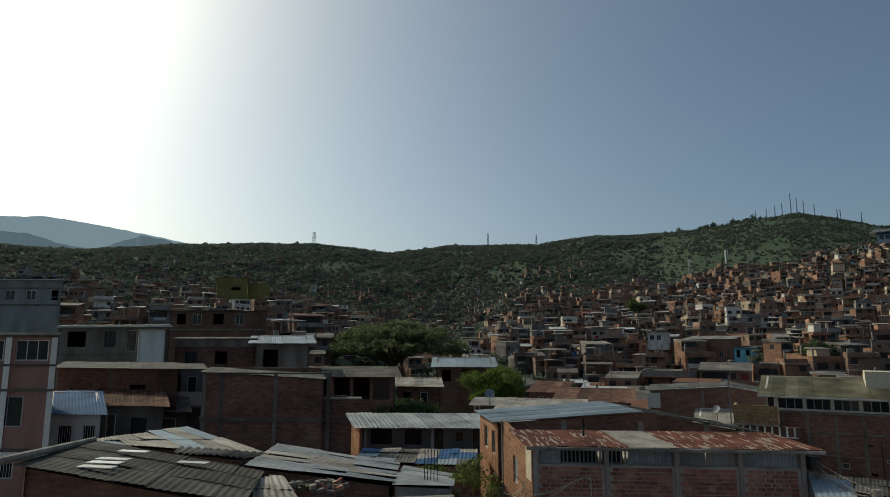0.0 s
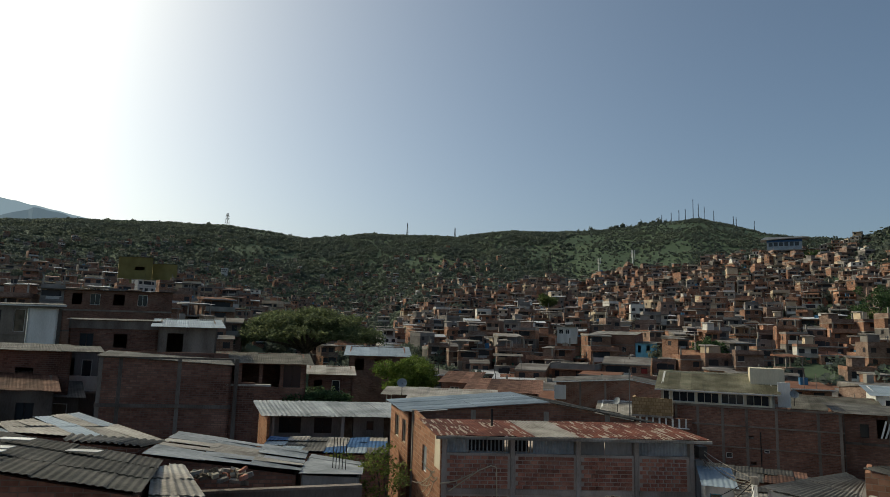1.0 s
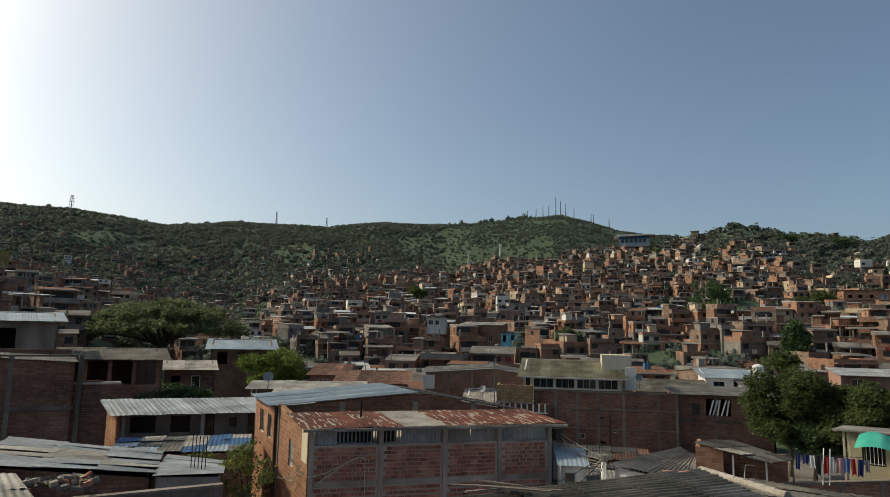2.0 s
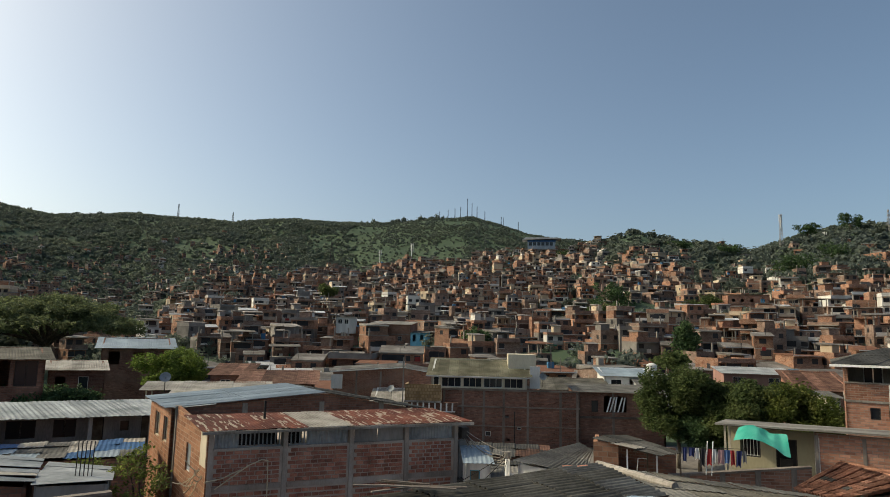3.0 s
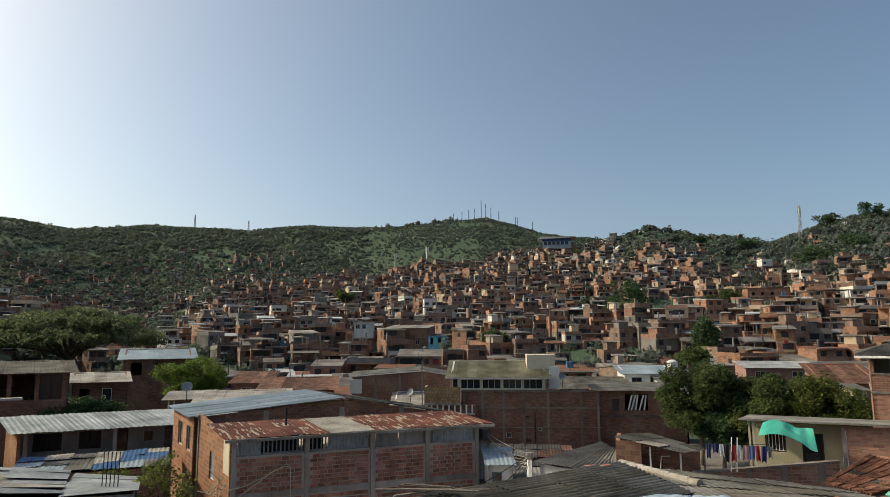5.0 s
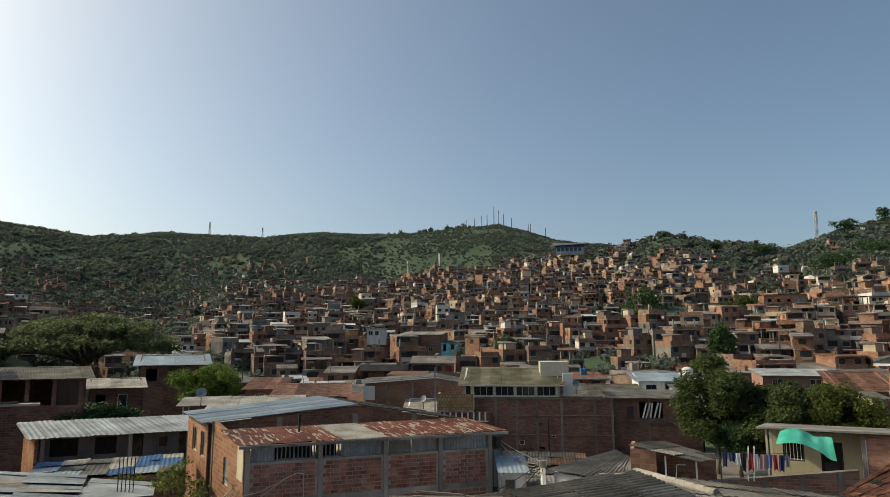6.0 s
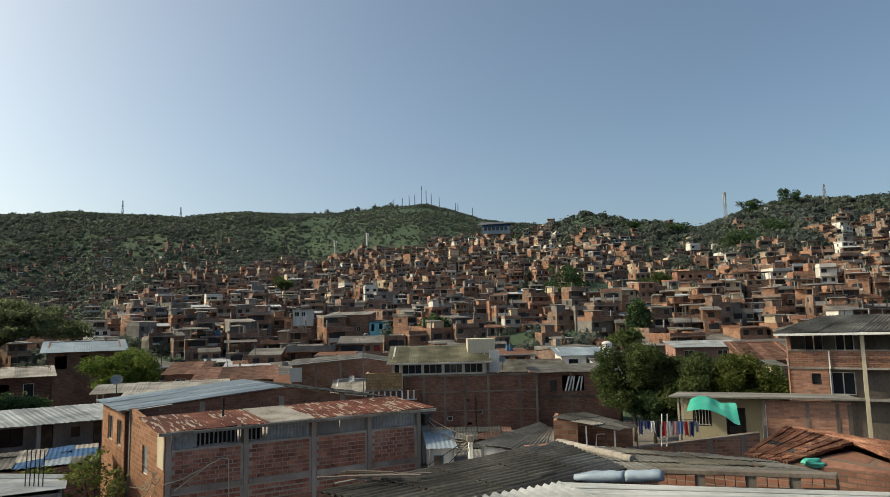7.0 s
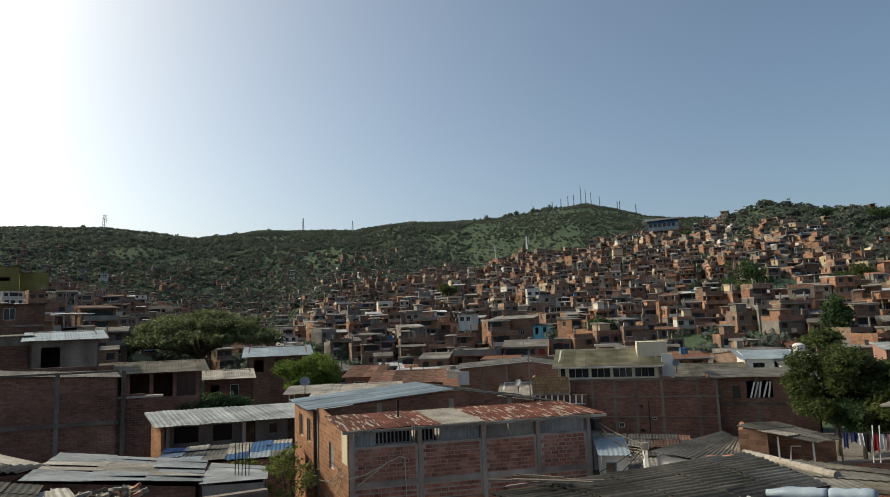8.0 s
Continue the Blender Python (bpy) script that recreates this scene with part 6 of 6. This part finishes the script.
# ---- masts ----
def lattice(base, h, w0, w1, thick, material, label, name="mast", arms=()):
    th = thing(name, base, label, "mast")
    bm = bmesh.new()
    n = max(4, int(h / (w0 + w1) / 0.9))
    def corner(k, t):
        w = (w0 + (w1 - w0) * t) / 2
        return Vector(((-w, w, w, -w)[k], (-w, -w, w, w)[k], h * t))
    for k in range(4):
        rod(bm, corner(k, 0) - Vector((0, 0, 3)), corner(k, 1), thick, 4)
        for i in range(n):
            rod(bm, corner(k, i / n), corner((k + 1) % 4, (i + 1) / n), thick * 0.6, 3)
            rod(bm, corner((k + 1) % 4, i / n), corner(k, (i + 1) / n), thick * 0.6, 3)
    part("lattice", bm, material, th)
    for z, l in arms:
        b2 = bmesh.new()
        rod(b2, (-l, 0, z), (l, 0, z), thick, 4)
        rod(b2, (-l, 0, z), (0, 0, z + l * 0.5), thick * 0.7, 4)
        rod(b2, (l, 0, z), (0, 0, z + l * 0.5), thick * 0.7, 4)
        part("arm", b2, material, th)
    return th


def pole(base, h, r0, material, label, antennas=0, name="mast"):
    th = thing(name, base, label, "mast")
    bm = bmesh.new()
    for i in range(5):
        rod(bm, (0, 0, -3 + (h + 3) * i / 5), (0, 0, -3 + (h + 3) * (i + 1) / 5), r0 * (1 - 0.1 * i), 8)
    part("tube", bm, material, th)
    R = random.Random(int(h * 10))
    for i in range(antennas):
        a = i * 2.1
        b2 = bmesh.new()
        c, z = Vector((math.cos(a), math.sin(a), 0)), h - 0.6 - 1.9 * (i // 3)
        rod(b2, c * (r0 + 0.6) + Vector((0, 0, z - 1.1)), c * (r0 + 0.6) + Vector((0, 0, z + 0.9)), 0.22, 6)
        part("antenna", b2, M["white"], th)
        b3 = bmesh.new()
        rod(b3, (0, 0, z), c * (r0 + 0.6) + Vector((0, 0, z)), 0.07, 4)
        part("bracket", b3, M["iron"], th)
    return th


def span(lo, hi):
    """Foot and height of something between two points one above the other."""
    return (lo[0], lo[1], lo[2]), hi[2] - lo[2]


b, h = span((-757.12, 862.95, 183.71), (-757.79, 862.36, 212.04))
lattice(b, h, 7, 2.2, 0.2, M["iron"], "tall steel power pylon on the skyline", "pylon", ((h * 0.62, 5.5), (h * 0.78, 5), (h * 0.93, 4)))
for lo, hi in (((-489.60, 1038.36, 187.31), (-488.40, 1038.93, 214.07)), ((-407.86, 1073.11, 187.98), (-407.45, 1073.26, 208.14))):
    b, h = span(lo, hi)
    lattice(b, h, 3.0, 1.0, 0.18, M["iron"], "slim steel lattice mast on the skyline")
for lo, hi in (((-46.04, 1147.08, 214.66), (-45.84, 1147.08, 229.66)), ((-30.22, 1147.60, 216.65), (-29.98, 1147.61, 232.75)), ((-17.54, 1147.87, 217.57), (-17.23, 1147.87, 236.91)), ((-6.95, 1147.98, 218.51), (-6.61, 1147.98, 238.93)), ((5.78, 1147.99, 220.46), (6.40, 1147.98, 254.94)), ((14.22, 1147.91, 219.24), (14.75, 1147.91, 247.24)), ((23.73, 1147.75, 218.00), (24.18, 1147.75, 240.60)), ((38.42, 1147.36, 211.26), (38.87, 1147.34, 232.75)), ((68.36, 1137.95, 199.56), (69.90, 1137.85, 219.76)), ((72.53, 1137.69, 198.39), (73.02, 1137.66, 218.61)), ((98.67, 1125.68, 189.66), (100.22, 1125.55, 208.58))):
    b, h = span(lo, hi)
    lattice(b, h, 1.3, 0.7, 0.2, M["iron"], "thin radio mast on the hilltop")
b, h = span((-39.36, 468.35, 48.98), (-38.72, 468.40, 74.33))
pole(b, h, 0.6, M["white"], "white tubular telephone mast with panel antennas", 9)
b, h = span((-63.11, 465.74, 53.47), (-63.90, 465.64, 68.39))
pole(b, h, 0.5, M["white"], "white telephone mast with a ring of antennas", 6)
b, h = span((-104.56, 488.94, 59.91), (-105.07, 488.83, 76.89))
lattice(b, h, 3.0, 1.0, 0.14, M["iron"], "dark lattice mast on the slope")
b, h = span((195.35, 385.31, 63.06), (196.37, 384.79, 85.69))
lattice(b, h, 1.9, 0.9, 0.09, M["grey"], "grey lattice telephone tower above the houses")
pole((b[0], b[1], b[2] + h * 0.75), h * 0.24, 0.3, M["white"], "white antenna cluster on the tower", 9, "antenna_cluster")
b, h = span((246.75, 364.30, 75.87), (247.36, 363.89, 85.61))
lattice(b, h, 2.0, 0.5, 0.1, M["grey"], "small lattice mast on the wooded hilltop")
b, h = span((212.08, 368.30, 64.50), (212.55, 368.03, 72.16))
pole(b, h, 0.35, M["white"], "white lamp pole among the houses", 3)


# cable-car station on the spur
def station():
    o = Vector((44.59, 452.81, 68.0))
    F = Frame(o.x, o.y, o.z - 4, -8)
    th = thing("cable_station", F.o, "blue and white raised cable-car station", "station")
    part("hall", boxes(F, (2, 22, 0, 9, 6, 11.2)), M["zinc_blue"], th)
    part("blue_band", boxes(F, (1.8, 22.2, -0.2, 9.2, 11.21, 12.5)), M["blue_roof"], th, "deep blue cladding band")
    for x in (2.5, 5, 12, 20):
        part("pillar", boxes(F, (x, x + 0.9, 0.5, 1.4, -10, 6)), M["concrete"], th)
    part("deck", boxes(F, (0, 24, -1, 10, 5.4, 5.98)), M["concrete"], th)
    bm = bmesh.new()
    hexa(bm, [F(-2, -2, 12.6), F(26, -2, 13.4), F(26, 11, 13.4), F(-2, 11, 12.6), F(1, -2, 14.4), F(26, -2, 13.9), F(26, 11, 13.9), F(1, 11, 14.4)])
    part("roof", bm, M["white"], th, "pale curved roof")
    for i in range(6):
        part("window", boxes(F, (3 + 3 * i, 5.2 + 3 * i, -0.06, 0, 8.5, 11)), M["glass"], th)


station()


# ---- poles, cables and small things ----
def cable(name, a, b, sag, r, label, n=14, m="iron"):
    a, b = Vector(a), Vector(b)
    cu = bpy.data.curves.new(name, "CURVE")
    cu.dimensions, cu.bevel_depth, cu.bevel_resolution = "3D", r, 1
    sp = cu.splines.new("POLY")
    sp.points.add(n)
    for i in range(n + 1):
        t = i / n
        p = a.lerp(b, t) - Vector((0, 0, sag * 4 * t * (1 - t)))
        sp.points[i].co = (*p, 1)
    cu.materials.append(M[m])
    return tagged(new(name, cu), label, "cable", "overhead cables")


PB = (2.03, 27.43, 4.16)
PT = (2.05, 27.42, 4.92)
th = thing("utility_pole", (PB[0], PB[1], GZ), "pale concrete utility pole with a cap", "pole")
bm = bmesh.new()
rod(bm, (0, 0, 0), (0, 0, PT[2] - GZ), 0.1, 10)
part("shaft", bm, M["white"], th)
bm = bmesh.new()
rod(bm, (0, 0, PT[2] - GZ - 0.25), (0, 0, PT[2] - GZ + 0.02), 0.16, 8)
part("cap", bm, M["concrete"], th)
RC = (0.21, 29.90, 5.42)
RC2 = (0.19, 29.90, 4.72)
for i in range(11):
    a = Vector(RC).lerp(Vector(RC2), i / 10 + 0.05 * math.sin(i * 5))
    cable("cable", a, (PT[0], PT[1], PT[2] - 0.05 - 0.045 * i), 0.1 + 0.06 * (i * 7 % 11), 0.016, "dusty overhead cable sagging to the pole", m="concrete")
for i in range(3):
    cable("cable", (PT[0], PT[1], PT[2] - 0.1 * i), (PT[0] - 5 + 2 * i, PT[1] - 2, 3.0), 0.3, 0.014, "black overhead cable crossing the yard")

# meter box and pipe on the end column of the block house
th_r, F_r, w_r, d_r, top_r = RUST
part("corner_pier", boxes(F_r, (w_r + 0.02, w_r + 0.35, -0.02, 0.3, 0, top_r - 0.9)), M["grey"], th_r)
part("vent_box", boxes(F_r, (w_r + 0.1, w_r + 0.45, -0.1, 0.3, top_r - 0.8, top_r - 0.3)), M["iron"], th_r)
o_r = F_r.o
for k, pts in enumerate((((0.35, top_r - 2.3), (1.6, top_r - 1.45), (2.1, top_r - 1.25), (2.35, top_r - 1.3), (2.4, top_r - 3.9)), ((-0.02, top_r - 2.0), (0.6, top_r - 1.9), (1.3, top_r - 1.6)))):
    cu = bpy.data.curves.new("house_cable", "CURVE")
    cu.dimensions, cu.bevel_depth = "3D", 0.026
    sp = cu.splines.new("POLY")
    sp.points.add(len(pts) - 1)
    for i, (x, z) in enumerate(pts):
        sp.points[i].co = (*(o_r + F_r(x, -0.07, z)), 1)
    cu.materials.append(M["plaster"])
    tagged(new("house_cable", cu), "pale cable looped across the brick front", "cable")
R9 = random.Random(9)
for i in range(9):
    p = o_r + F_r(-0.12, R9.uniform(0.0, 2.2), top_r - R9.uniform(1.4, 2.4))
    q = p + Vector((R9.uniform(-0.7, -0.1), R9.uniform(-0.5, 0.5), R9.uniform(-0.7, 0.5)))
    cable("cable", p, q, 0.12, 0.02, "tangle of pale cable on the corner", 6, "plaster")

# starter bars on the yard roof
th = thing("starter_bars", (-11.09, 18.42, 5.81), "rusty starter bars standing from a column", "rebar")
for i in range(5):
    bm = bmesh.new()
    rod(bm, (0.12 * i, 0, -0.3), (0.12 * i + 0.02, 0, 0.75), 0.014, 5)
    part("bar", bm, M["iron"], th)

# satellite dishes, tanks and poles on near roofs
def dish(at, turn, label="small grey satellite dish on a bracket"):
    th = thing("satellite_dish", at, label, "dish", "dishes")
    bm = bmesh.new()
    n = 14
    rings = []
    q = Euler((radians(60), 0, radians(turn))).to_matrix()
    for r_ in (0.02, 0.15, 0.28, 0.36):
        rings.append([bm.verts.new(q @ Vector((r_ * math.cos(6.2832 * j / n), r_ * math.sin(6.2832 * j / n), r_ * r_ * 0.9)) + Vector((0, 0, 0.7))) for j in range(n)])
    for a, b2 in zip(rings, rings[1:]):
        for j in range(n):
            bm.faces.new((a[j], a[(j + 1) % n], b2[(j + 1) % n], b2[j]))
    part("reflector", bm, M["zinc"], th)
    bm = bmesh.new()
    rod(bm, (0, 0, -0.2), (0, 0, 0.7), 0.03)
    part("bracket", bm, M["iron"], th)


dish((-19.61, 41.61, 5.73), 20)
dish((-6.54, 59.64, 3.71), -30)
dish((7.62, 59.51, 5.14), 10)


def tank(at, r_, h_, m, label):
    th = thing("water_tank", at, label, "tank", "roof tanks")
    bm = bmesh.new()
    n = 16
    prof = [(r_ * 0.9, 0), (r_, 0.1), (r_ * 0.97, h_ * 0.5), (r_, h_ * 0.85), (r_ * 0.6, h_), (0.15, h_ + 0.05)]
    rings = [[bm.verts.new((a * math.cos(6.2832 * j / n), a * math.sin(6.2832 * j / n), z)) for j in range(n)] for a, z in prof]
    for a, b2 in zip(rings, rings[1:]):
        for j in range(n):
            bm.faces.new((a[j], a[(j + 1) % n], b2[(j + 1) % n], b2[j]))
    bm.faces.new(rings[0][::-1])
    bm.faces.new(rings[-1])
    part("drum", bm, m, th)


tank((21.97, 73.80, 5.51), 0.6, 1.2, M["white"], "white plastic water tank on a roof")
tank((-12.11, 139.48, 5.54), 0.7, 1.3, M["grey"], "grey water tank on a stand")

# blocks of the brick house front, each its own piece
def front_blocks():
    bw, bh, gap = 0.31, 0.165, 0.034
    shapes = []
    for k in range(5):
        R = random.Random(60 + k)
        bm = bmesh.new()
        j = lambda: R.uniform(-0.006, 0.006)
        w_, h_ = bw - gap, bh - gap
        front = [F_r(x + j(), -0.005 + j(), z + j()) for x, z in ((0, 0), (w_, 0), (w_, h_), (0, h_))]
        back = [F_r(x, 0.14, z) for x, z in ((0, 0), (w_, 0), (w_, h_), (0, h_))]
        v = [bm.verts.new(p) for p in front + back]
        for f in ((0, 1, 2, 3), (0, 4, 5, 1), (1, 5, 6, 2), (2, 6, 7, 3), (3, 7, 4, 0)):
            bm.faces.new([v[i] for i in f])
        me = bpy.data.meshes.new("brick")
        bmesh.ops.recalc_face_normals(bm, faces=bm.faces[:])
        bm.to_mesh(me)
        bm.free()
        me.materials.append(M["block"])
        shapes.append(me)
    cols = (0, 2.9, 5.7, 8.2, w_r - 0.3)
    R = random.Random(61)
    for z0, z1 in ((top_r - 2.2, top_r - 0.86), (top_r - 3.05, top_r - 2.45)):
        rows = int((z1 - z0) / bh)
        for k in range(rows):
            z = z0 + 0.02 + (z1 - z0) / rows * k
            for a, b in zip(cols, cols[1:]):
                x = a + 0.29
                n = int((b - a - 0.3) / bw)
                pitch = (b - a - 0.31) / n
                for i in range(n):
                    ob = new("brick", shapes[R.randrange(5)])
                    ob.parent = th_r
                    off = pitch * 0.35 if k % 2 and i < n - 1 else 0
                    ob.location = F_r(x + pitch * i + off, R.uniform(-0.012, 0.01), z)


front_blocks()


# the building that the camera stands on
def viewpoint():
    F = Frame(-5, -10, GZ, 0)
    th = thing("house", F.o, "plain concrete terrace house under the viewpoint", "house")
    part("wall", boxes(F, (0, 10, 0, 11, 0, 9.2)), M["brick"], th)
    part("terrace_slab", boxes(F, (-0.1, 10.1, -0.1, 11.1, 9.21, 9.4)), M["concrete"], th)


viewpoint()
